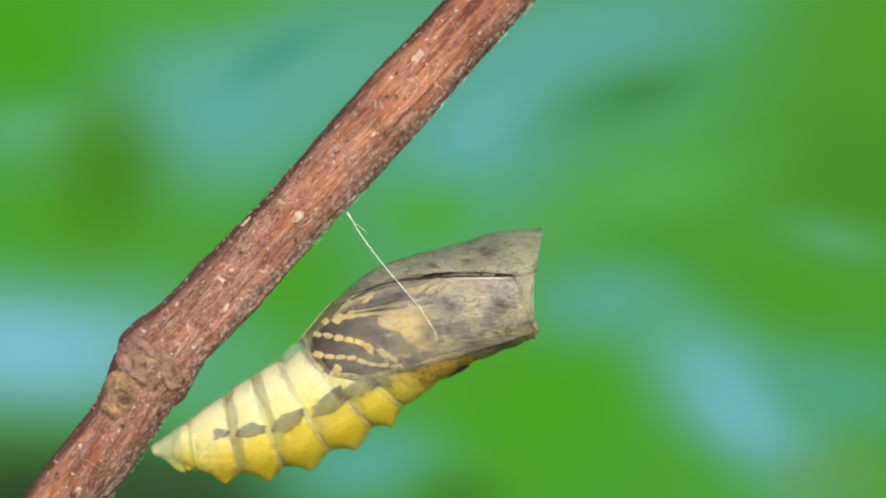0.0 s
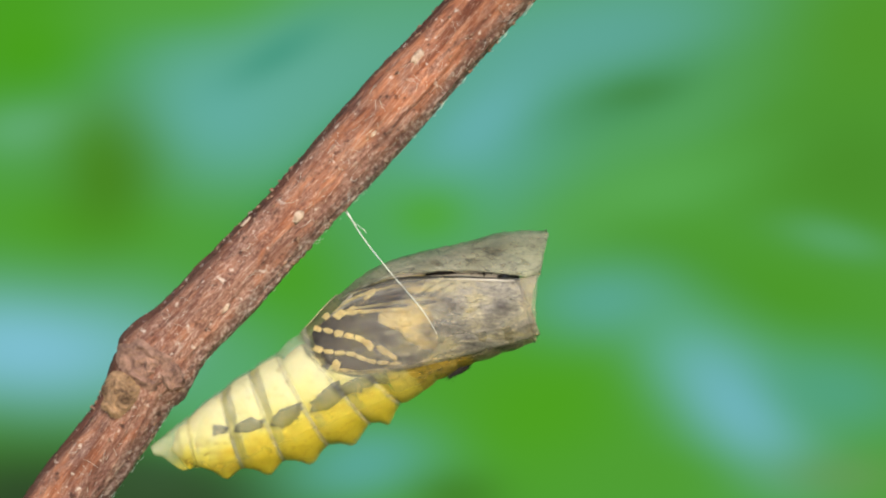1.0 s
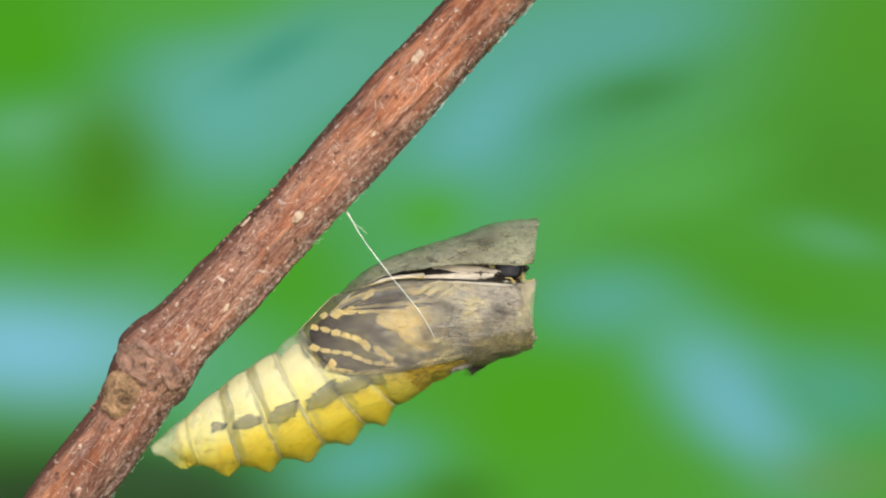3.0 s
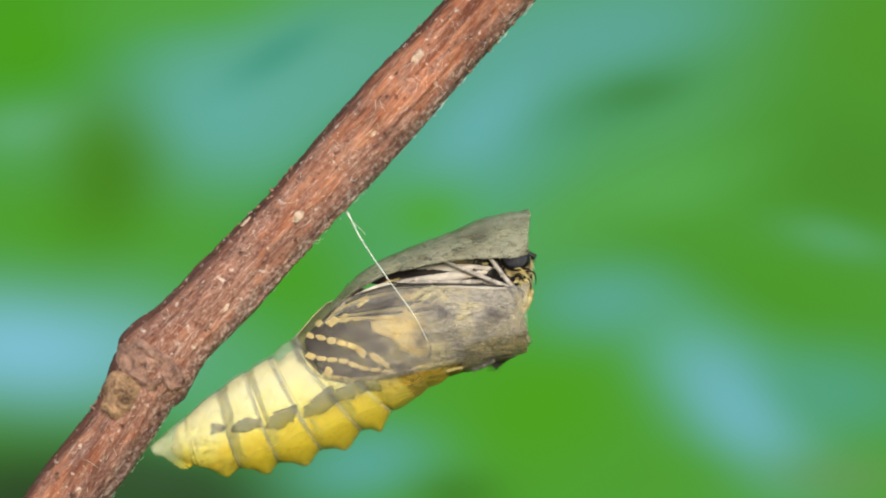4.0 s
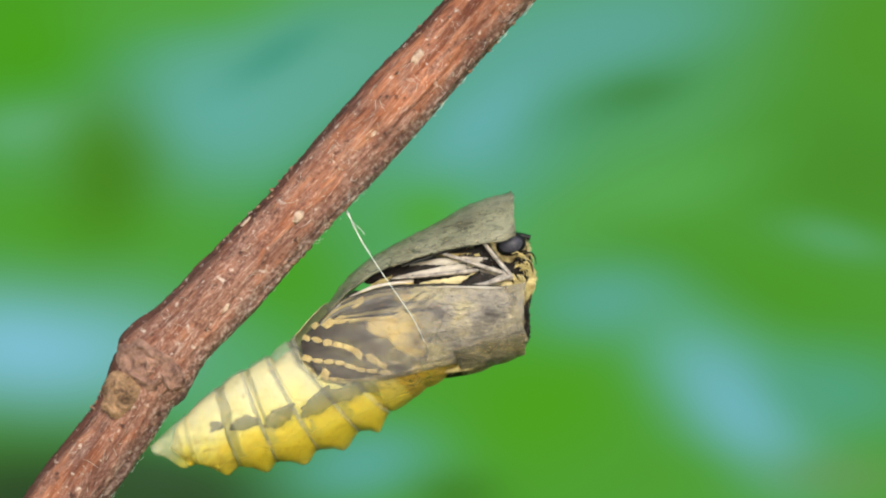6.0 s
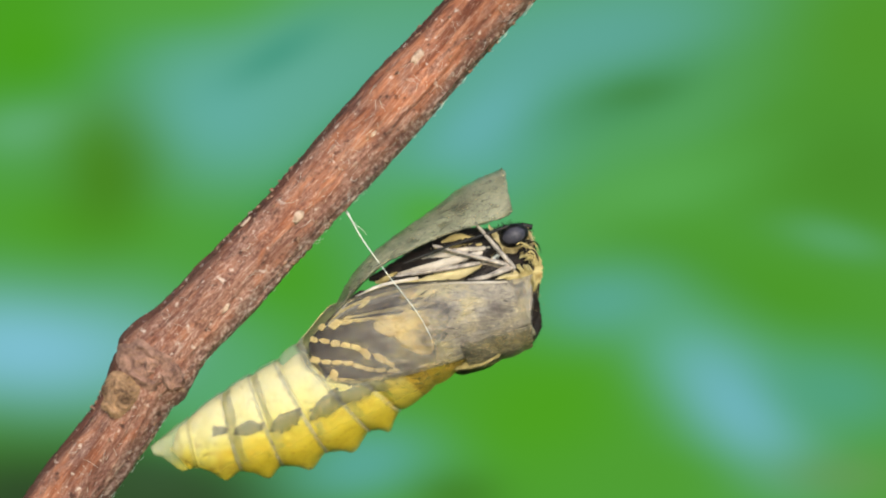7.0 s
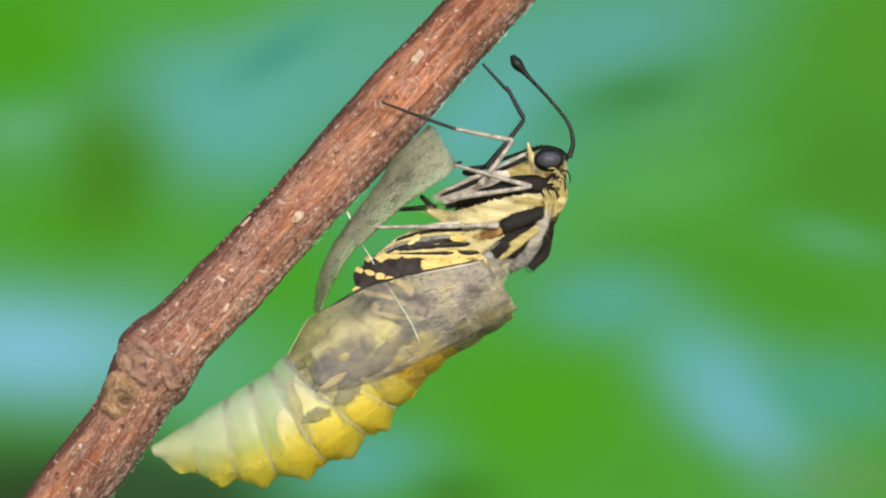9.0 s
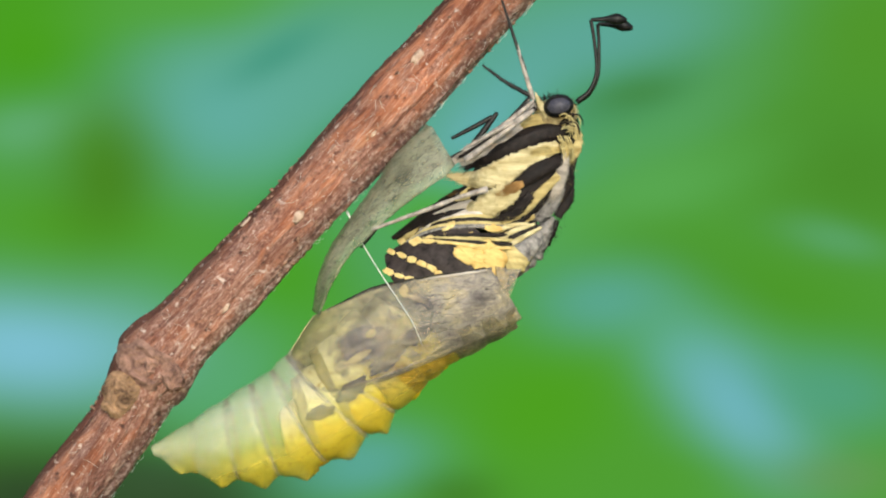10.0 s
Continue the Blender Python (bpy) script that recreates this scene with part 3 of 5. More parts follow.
def make_rings():
    sides = 72
    for i, (b0, b1) in enumerate(zip(BOUND, BOUND[1:])):
        pivot = along((b0[0] + b0[1] + b1[0] + b1[1]) / 4, -30 if i else -10)
        bm = bmesh.new()
        rows = []
        steps = 12
        for k in range(steps + 1):
            f = k / steps
            ut, ub = b0[0] + (b1[0] - b0[0]) * f, b0[1] + (b1[1] - b0[1]) * f
            # each ring swells and then drops into the groove behind the next
            swell = 1.0 + (0.035 * math.sin(math.pi * f) - 0.02 if i else 0.0)
            if i:
                swell -= 0.06 * math.exp(-f / 0.06) + 0.05 * math.exp(-(1 - f) / 0.05)
            row = []
            for j in range(sides):
                th = 2 * math.pi * j / sides
                p = section(max(ut, 1), max(ub, 1), th, swell)
                keel = max(0.0, -math.cos(th)) ** 18
                nub = 0.6 * keel * math.exp(-((f - 0.55) / 0.22) ** 2) if i < 6 else 0.0
                wr = 0.05 * noise.noise(p * 1.7) + 0.025 * noise.noise(p * 5)
                out = (p - along(ut, -30)).normalized()
                row.append(p + along(-6, -25).normalized() * nub + out * wr - pivot)
            rows.append(row)
        skin(bm, rows, True)
        if i == 0:
            bm.faces.new([v for v in list(bm.verts)[:sides]])
        if i >= 4:
            under_wing(bm, pivot)
        ob = part("tail_segment" if i == 0 else "abdomen_segment", bm, RING, chrysalis, "straw-coloured translucent shell ring" if i else "pointed pale tail hooked to the twig")
        keep(thick(ob, 0.08), pivot, min(0.98, i / 5.5))
        if 1 < i:
            bm = bmesh.new()
            rows = []
            for f, sc in ((-5, 0.97), (-2, 0.992), (1, 0.985), (4, 0.968)):
                rows.append([section(b0[0] + f, b0[1] + f, 2 * math.pi * j / sides, sc) - pivot for j in range(sides)])
            skin(bm, rows, True)
            if i >= 4:
                under_wing(bm, pivot)
            keep(thick(part("membrane", bm, MEMBRANE, chrysalis, "pale thin fold between two rings"), 0.04), pivot, min(0.98, (i - 0.5) / 5.5))


FRONT_PIVOT = along(520, 0)
END_V, END_U = (-90, -30, 32, 85, 140), (696, 716, 754, 784, 800)
SEAM_U, SEAM_V = (400, 421, 517, 611, 707, 790), (114, 112, 104, 72, 31, 20)
LOW_U, LOW_V = (300, 326, 356, 453, 555, 647, 700, 790), (74, 22, -12, -42, -56, -68, -72, -72)


def angle_at(u, v):
    """The angle at which the cross-section at u stands at height v."""
    t, b = top(u), bot(u)
    return math.acos(max(-1.0, min(1.0, (v - (t + b) / 2) / ((t - b) / 2))))


def shell_patch(u0, lo, hi, side=1, full=1.0, nu=44, na=20, seed=0.0, u1=0.0, ridge=0.0):
    """A patch of the front shell between two edge lines lo(u) and hi(u), one side of the body."""
    bm = bmesh.new()
    rows = []
    for i in range(nu + 1):
        s = i / nu
        row = []
        for j in range(na + 1):
            f = j / na
            u = u0 + s * ((u1 or 760) - u0)
            a = angle_at(u, lo(u)) * (1 - f) + angle_at(u, hi(u)) * f
            c = math.cos(a)
            v = (top(u) + bot(u)) / 2 + (top(u) - bot(u)) / 2 * c
            end = (u1 or np.interp(v, END_V, END_U)) + 8 * noise.noise(Vector((f * 6, seed, 1)))
            u = u0 + s * (end - u0)
            a2 = a
            t, b = top(u), bot(u)
            scale = full - 0.05 * max(0.0, 1 - s / 0.14) + ridge * abs(math.sin(math.pi * u / 43))
            y = -dep(u) * math.sin(a2) * side * scale
            p = along(u, (t + b) / 2 + (t - b) / 2 * math.cos(a2) * scale, y)
            w = 0.07 * noise.noise(p * 1.1 + Vector((seed, 0, 0))) + 0.03 * noise.noise(p * 4)
            p += Vector((0, -side, 0)) * w
            row.append(p)
        rows.append(row)
    skin(bm, rows, False)
    return bm


def shift(bm, by):
    for v in bm.verts:
        v.co -= by
    return bm


def low(u): return float(soft(u, LOW_U, LOW_V))


make_rings()


def seam(u): return float(soft(u, SEAM_U, SEAM_V))


for sd in (1, -1):
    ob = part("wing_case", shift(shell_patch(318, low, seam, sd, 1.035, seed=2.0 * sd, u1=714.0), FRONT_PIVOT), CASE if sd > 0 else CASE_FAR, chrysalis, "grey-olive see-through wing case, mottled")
    keep(thick(ob, 0.08), FRONT_PIVOT, 1.0)
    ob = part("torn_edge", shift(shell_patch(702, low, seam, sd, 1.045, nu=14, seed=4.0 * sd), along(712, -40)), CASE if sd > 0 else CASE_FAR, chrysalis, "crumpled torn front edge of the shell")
    keep(thick(ob, 0.08), along(712, -40), 2.0)
    ob = part("back_plate", shift(shell_patch(440, lambda u: bot(u) + 0.01, lambda u: low(u) + 6, sd, 0.968, nu=110, na=12, seed=5.0, u1=672.0, ridge=0.035), FRONT_PIVOT), BACK, chrysalis, "yellow-brown see-through back plate")
    keep(thick(ob, 0.08), FRONT_PIVOT, 1.0)
    ob = part("back_plate", shift(shell_patch(588, lambda u: bot(u) + 0.01, lambda u: low(u) + 36, sd, 1.01, nu=80, na=14, seed=8.0, ridge=0.025), FRONT_PIVOT), SHIELD, chrysalis, "grey-olive shield over the thorax")
    keep(thick(ob, 0.08), FRONT_PIVOT, 1.5)



def make_rims():
    """The thickened edges of the near wing case: a cream rim and a dark line along the slit, a grey ridge along the
    lower margin. The dark line also paints in the shade of the open slit.
    """
    for name, edge, u0, u1, off, r, mat, label in (("rim", seam, 590, 704, -2.5, (0.02, 0.06, 0.09, 0.1, 0.03), PALE, "cream rim along the slit"), ("rim", seam, 428, 704, 2.0, (0.03, 0.11, 0.1, 0.06, 0.05), DASH, "dark edge line that also paints the slit dark"), ("margin", low, 380, 690, 5.0, (0.02, 0.09, 0.08, 0.07, 0.02), SHIELD, "pale ridge along the lower margin")):
        pts = []
        for k in range(12):
            u = u0 + (u1 - u0) * k / 11
            v = edge(u) + off
            pts.append(along(u, v, -1.04 * dep(u) * math.sin(angle_at(u, v))) - FRONT_PIVOT)
        bm = tube(bmesh.new(), pts, r, 70, 10, 0.8, 0.35, u0 * 0.1 + off)
        keep(part(name, bm, mat, chrysalis, label), FRONT_PIVOT, 1.0)


# the belly flap that lifts like a lid
FLAP_PIVOT = along(421, 116)


def make_flap():
    bm = bmesh.new()
    nu, na = 60, 28
    rows = []
    for i in range(nu + 1):
        s = i / nu
        row = []
        for j in range(na + 1):
            f = 2 * j / na - 1
            u = 402 + s * 358
            a = angle_at(u, seam(u) - 7 * max(0.0, 1 - s / 0.12) + 8 * math.exp(-((s - 0.5) / 0.38) ** 6) - 5 * max(0.0, (s - 0.85) / 0.15)) * f
            v = (top(u) + bot(u)) / 2 + (top(u) - bot(u)) / 2 * math.cos(a)
            u = 402 + s * (np.interp(v, END_V, END_U) - 402)
            t, b = top(u), bot(u)
            p = along(u, (t + b) / 2 + (t - b) / 2 * math.cos(a) * 1.0, -dep(u) * math.sin(a) * 1.03)
            p.z += 0.08 * noise.noise(p * 1.3) + 0.07 * noise.noise(p * 3.2) + 0.1 * abs(noise.noise(Vector((s * 6, f * 2, 3)))) * (1 - abs(f))
            p += along(1, 0.3).normalized() * 0.25 * noise.noise(Vector((f * 5, s, 7))) * max(0, s - 0.9) * 10
            row.append(p - FLAP_PIVOT)
        rows.append(row)
    skin(bm, rows, False)
    return thick(part("belly_flap", bm, FLAP, chrysalis, "grey-green dry shell flap lifting like a lid"), 0.12)


make_rims()
flap = make_flap()
flap.location = FLAP_PIVOT * MM


# ---- the silk girdle ----
SILK_AT = sheet(617, 379, 0.2)


def make_girdle():
    root = thing("silk_girdle", SILK_AT, "fine white silk thread from the twig round the chrysalis", "silk thread")
    bm = bmesh.new()
    pts = [sheet(614, 374, 0.6), sheet(640, 422, -1.2), sheet(682, 482, -3.0), sheet(715, 525, -4.3), sheet(742, 562, -4.7), sheet(762, 600, -4.65)]
    tube(bm, [p - SILK_AT for p in pts], (0.06, 0.045, 0.036, 0.032, 0.028, 0.015), 40, 8)
    part("thread", bm, SILK, root)
    bm = bmesh.new()
    pts = [sheet(612, 376, 0.4), sheet(626, 394, -0.6), sheet(641, 407, -1.0), sheet(648, 415, -1.3)]
    tube(bm, [p - SILK_AT for p in pts], (0.03, 0.02, 0.016, 0.01), 20, 6)
    part("loose_strand", bm, SILK, root)
    return root


girdle = make_girdle()

# ---- the butterfly ----
HUB = (900, 330)


def bf(a, b, y=0.0):
    """Butterfly space: drawing units about the hub, as the insect stands at the end of the shot."""
    return Vector(((a - HUB[0]) / 25, y, (HUB[1] - b) / 25))


butterfly = thing("butterfly", sheet(*HUB), "newly hatched swallowtail butterfly, cream and black striped, wings crumpled", "butterfly")
THORAX_C, THORAX_R, THORAX_T = bf(922, 318), (4.9, 2.5, 3.05), 47.0


def thorax_y(p, lift=0.0):
    """Depth of the near surface of the thorax at a place."""
    q = pose(0, 0, 0, 0, THORAX_T, 0) @ (p - THORAX_C)
    r = 1 - (q.x / THORAX_R[0]) ** 2 - (q.z / THORAX_R[2]) ** 2
    return -THORAX_R[1] * math.sqrt(max(r, 0.02)) - lift


def band(name, pts, widths, mat, lift=0.0, flat=0.3, label="", rough=0.3, fuzz=520):
    """A stripe or lobe of scales lying along the thorax, with hair combed along it."""
    bm = bmesh.new()
    ps = []
    for a, b in spline(pts, 14):
        p = bf(a, b)
        p.y = thorax_y(p, lift)
        ps.append(p)
    seed = pts[0][0] * 0.37 + pts[-1][1] * 0.11
    tube(bm, ps, [w / 25 for w in widths], 70, 14, flat, rough, seed)
    rng = random.Random(int(seed * 100))
    roots = []
    for _ in range(fuzz):
        i = rng.randrange(len(ps) - 1)
        d = (ps[i + 1] - ps[i]).normalized()
        w = np.interp(i / (len(ps) - 1), np.linspace(0, 1, len(widths)), widths) / 25
        e = rng.uniform(-1, 1)
        side = Vector((d.z, 0, -d.x)) * w * e
        roots.append((ps[i].lerp(ps[i + 1], rng.random()) + side + Vector((0, -flat * w * math.sqrt(1 - e * e) * 0.9, 0)), d + side * 0.55 + Vector((0, -0.1, 0))))
    hairs(bm, roots, 0.5, 0.026, 0.16, rng)
    return part(name, bm, mat, butterfly, label)


def make_thorax():
    bm = ball(bmesh.new(), THORAX_C, THORAX_R, THORAX_T, 0.05, 48)
    part("thorax", bm, BLACK, butterfly, "black furry thorax")
    band("stripe", [(950, 186), (905, 222), (850, 258), (800, 288)], (6, 10, 11, 5), PALE, 0.3, label="greyish-white fore-leg base")
    band("stripe", [(948, 192), (900, 225), (850, 258), (812, 280)], (4, 4, 4, 2), BLACK, 0.5, label="thin black line", fuzz=200)
    band("stripe", [(944, 212), (905, 238), (860, 266), (815, 292)], (10, 16, 15, 5), PALE, 0.15, label="greyish-white breast lobe")
    band("stripe", [(966, 214), (940, 218), (912, 230)], (10, 13, 6), STRAW, 0.3, label="cream breast fur")
    band("stripe", [(1014, 234), (968, 238), (926, 252), (880, 276), (822, 300)], (8, 12, 13, 10, 3), BLACK, 0.3, label="black stripe")
    band("stripe", [(985, 258), (945, 279), (900, 302), (850, 319), (790, 311)], (8, 18, 23, 18, 3), CREAM, 0.15, label="pale yellow lobe")
    band("stripe", [(992, 268), (960, 270), (925, 284)], (4, 9, 3), STRAW, 0.32, label="yellow fur")
    band("stripe", [(992, 284), (950, 304), (912, 328)], (10, 14, 7), BLACK, 0.25, label="black stripe")
    band("stripe", [(890, 338), (845, 345), (795, 350)], (7, 13, 6), BROWN, -0.2, label="dark brown hollow under the leg")
    band("stripe", [(914, 332), (888, 350), (850, 371), (812, 382), (790, 384)], (12, 21, 19, 9, 3), CREAM, 0.25, label="cream hind-leg base")
    band("stripe", [(924, 326), (906, 335), (880, 347)], (5, 9, 2), ORANGE, 0.42, label="orange-brown tip")
    band("stripe", [(938, 346), (908, 378), (868, 393), (825, 396)], (8, 9, 5, 2), BLACK, 0.35, label="thin black line")
    band("stripe", [(986, 312), (956, 342), (925, 374), (890, 392), (850, 398)], (6, 8, 7, 5, 2), STRAW, 0.4, label="pale yellow line")
    band("stripe", [(944, 382), (912, 396), (880, 403), (842, 405)], (5, 8, 7, 3), STRAW, 0.42, label="pale yellow line")
    band("stripe", [(958, 352), (930, 384), (896, 400)], (3, 5, 2), BLACK, 0.5, label="thin black line", fuzz=200)
    band("stripe", [(1000, 270), (994, 298), (987, 328), (975, 354)], (6, 10, 9, 4), PALE, 0.35, label="grey-white shoulder fold")
    band("stripe", [(1006, 214), (1018, 240), (1016, 265), (1004, 286)], (7, 11, 11, 5), STRAW, 0.2, label="yellow collar patch")
    band("stripe", [(1006, 296), (1004, 325), (988, 356)], (6, 11, 6), BLACK, 0.0, label="black shoulder", fuzz=160)
    band("stripe", [(1010, 322), (1003, 352), (986, 384)], (6, 12, 7), BLACK, -0.2, label="black back fur", fuzz=160)
    band("stripe", [(992, 332), (972, 360), (946, 388)], (8, 16, 12), GREY, 0.15, label="grey scaly wing hinge")
    rng = random.Random(9)
    bm = bmesh.new()
    roots = []
    for _ in range(420):
        s = rng.random()
        a, b = (1010 - 66 * max(0, s - 0.55), 205 + 150 * s)
        p = bf(a + rng.uniform(-26, 6), b + rng.uniform(-8, 8))
        p.y = thorax_y(p) * rng.uniform(-0.6, 1.0)
        roots.append((p, Vector((0.75, rng.uniform(-0.6, 0.2), -0.55))))
    hairs(bm, roots, 0.5, 0.03, 0.6, rng)
    fur = part("fur", bm, FURRY, butterfly, "cream hair along the neck and back")
    fur["kind"] = "stuff"


def make_head():
    bm = ball(bmesh.new(), bf(982, 200), (1.5, 1.25, 1.05), 20, 0.1, 40)
    head = part("head", bm, FURRY, butterfly, "cream furry head")
    for y, nm in ((-1.35, 1), (1.35, -1)):
        bm = ball(bmesh.new(), bf(987, 190, y * 0.93), (1.07, 0.72, 0.82), 12, 0.03, 40)
        part("eye_rim", bm, LEG, head, "black rim round the eye")
        bm = ball(bmesh.new(), bf(987, 190, y), (0.94, 0.72, 0.69), 12, 0.0, 40)
        part("eye", bm, EYEM, head, "large dark slate compound eye")
    bm = bmesh.new()
    tube(bm, [bf(968, 208, -0.9), bf(957, 190, -1.1), bf(950, 176, -1.1), bf(946, 165, -1.0)], (0.2, 0.26, 0.16, 0.03), 20, 12, 0.8, 0.3)
    part("palp", bm, CREAM, head, "cream upturned palp")
    rng = random.Random(11)
    bm = bmesh.new()
    roots = []
    for _ in range(220):
        t = rng.uniform(0.3, 2.7)
        p = bf(982 + 33 * math.cos(t), 198 - 26 * math.sin(t), rng.uniform(-1.3, 0.8))
        roots.append((p, Vector((math.cos(t) + 0.3, -0.3, math.sin(t) * 0.5))))
    for _ in range(70):
        p = bf(955 + rng.uniform(-8, 8), 188 + rng.uniform(-10, 10), rng.uniform(-1.0, 0.8))
        roots.append((p, Vector((-0.7, -0.2, 0.8))))
    hairs(bm, roots, 0.42, 0.04, 0.6, rng)
    tuft = part("tuft", bm, BLACK, head, "dark hair over the eye")
    tuft["kind"] = "stuff"
    rng = random.Random(5)
    bm = bmesh.new()
    roots = []
    for _ in range(420):
        t = rng.uniform(-0.9, 0.9)
        p = bf(982 + 34 * math.cos(t), 200 - 26 * math.sin(t), rng.uniform(-1.3, 0.6))
        roots.append((p, Vector((math.cos(t) + 0.1, -0.3, math.sin(t) - 0.9))))
    hairs(bm, roots, 0.3, 0.045, 0.5, rng)
    fur = part("fur", bm, CREAM, head, "short cream hair")
    fur["kind"] = "stuff"
    # curled fringe before the face, tan and dark hair by turns, and the yellow neck tuft
    for mat, seed, count, label in ((STRAW, 21, 46, "tan curled face hair"), (BLACK, 22, 34, "dark curled face hair")):
        rng = random.Random(seed)
        bm = bmesh.new()
        for _ in range(count):
            a, b, y = 990 + rng.uniform(-4, 16), 212 + rng.uniform(-8, 26), rng.uniform(-1.9, 0.9)
            r = rng.uniform(0.45, 0.95)
            tube(bm, [bf(a, b, y), bf(a + 16 * r, b - 3, y - 0.15), bf(a + 24 * r, b + 7 * r, y - 0.1), bf(a + 26 * r, b + 20 * r, y)], (0.05, 0.06, 0.045, 0.01), 9, 5)
        fringe = part("fringe", bm, mat, head, label)
        fringe["kind"] = "stuff"
    rng = random.Random(23)
    bm = bmesh.new()
    for _ in range(26):
        a, b, y = 992 + rng.uniform(-8, 14), 246 + rng.uniform(-6, 12), rng.uniform(-2.7, -1.3)
        tube(bm, [bf(a, b, y), bf(a + 6, b + 14, y - 0.15), bf(a + 7 + rng.uniform(-4, 6), b + 34, y - 0.05)], (0.05, 0.06, 0.01), 7, 5)
    tuft = part("neck_tuft", bm, STRAW, head, "yellow neck tuft")
    tuft["kind"] = "stuff"


make_thorax()
make_head()


def make_antenna(y):
    """A stalk and the clubbed tip that bends on it."""
    q = lambda a, b: Vector((a / 25, 0, -b / 25))
    bm = tube(bmesh.new(), [q(0, 0), q(5, -26), q(-6, -60), q(-40, -98), q(-70, -126)], (0.2, 0.16, 0.13, 0.12, 0.13), 50, 10)
    ob = part("antenna", bm, LEG, butterfly, "black clubbed antenna")
    ob.location = bf(1022, 180, y) * MM
    bm = tube(bmesh.new(), [q(0, 0), q(-18, -17), q(-33, -32), q(-43, -46)], (0.13, 0.2, 0.4, 0.16), 30, 10)
    end = part("club", bm, LEG, ob, "black antenna club")
    end.location = q(-70, -126) * MM
    return ob, end


antennae = [make_antenna(-0.9), make_antenna(0.9)]


def make_segment(name, length, r0, r1, mat, spines=0, seed=1):
    """One leg segment from its near joint at the origin along +x."""
    bm = bmesh.new()
    l = length / 25
    tube(bm, [(0, 0, 0), (l * 0.05, 0, 0.01), (l * 0.3, 0, 0.03), (l * 0.7, 0, 0.02), (l * 0.95, 0, 0.01), (l, 0, 0)], (r0 * 0.4, r0 * 0.95, r0, (r0 + r1) / 2, r1, r1 * 0.4), 32, 10, 0.9, 0.12, seed)
    if spines:
        rng = random.Random(seed)
        hairs(bm, [(Vector((l * rng.random(), 0, rng.choice((-1, 1)) * r1 * 0.8)), Vector((0.6, rng.uniform(-1, 1), rng.choice((-1, 1)))))for _ in range(spines)], 0.22, 0.025, 0.3, rng)
    return part(name, bm, mat, butterfly)


# wing pads, drawn as they lie in the shell at the start
WING_C = along(450, 26)


def wing_y(u, v):
    c = max(0.0, 1 - ((u - 450) / 140) ** 2 - ((v - 26) / 98) ** 2)
    wall = dep(u) * math.sin(angle_at(u, v))
    return -min(1.6 + 2.0 * c ** 0.6, 0.88 * wall)


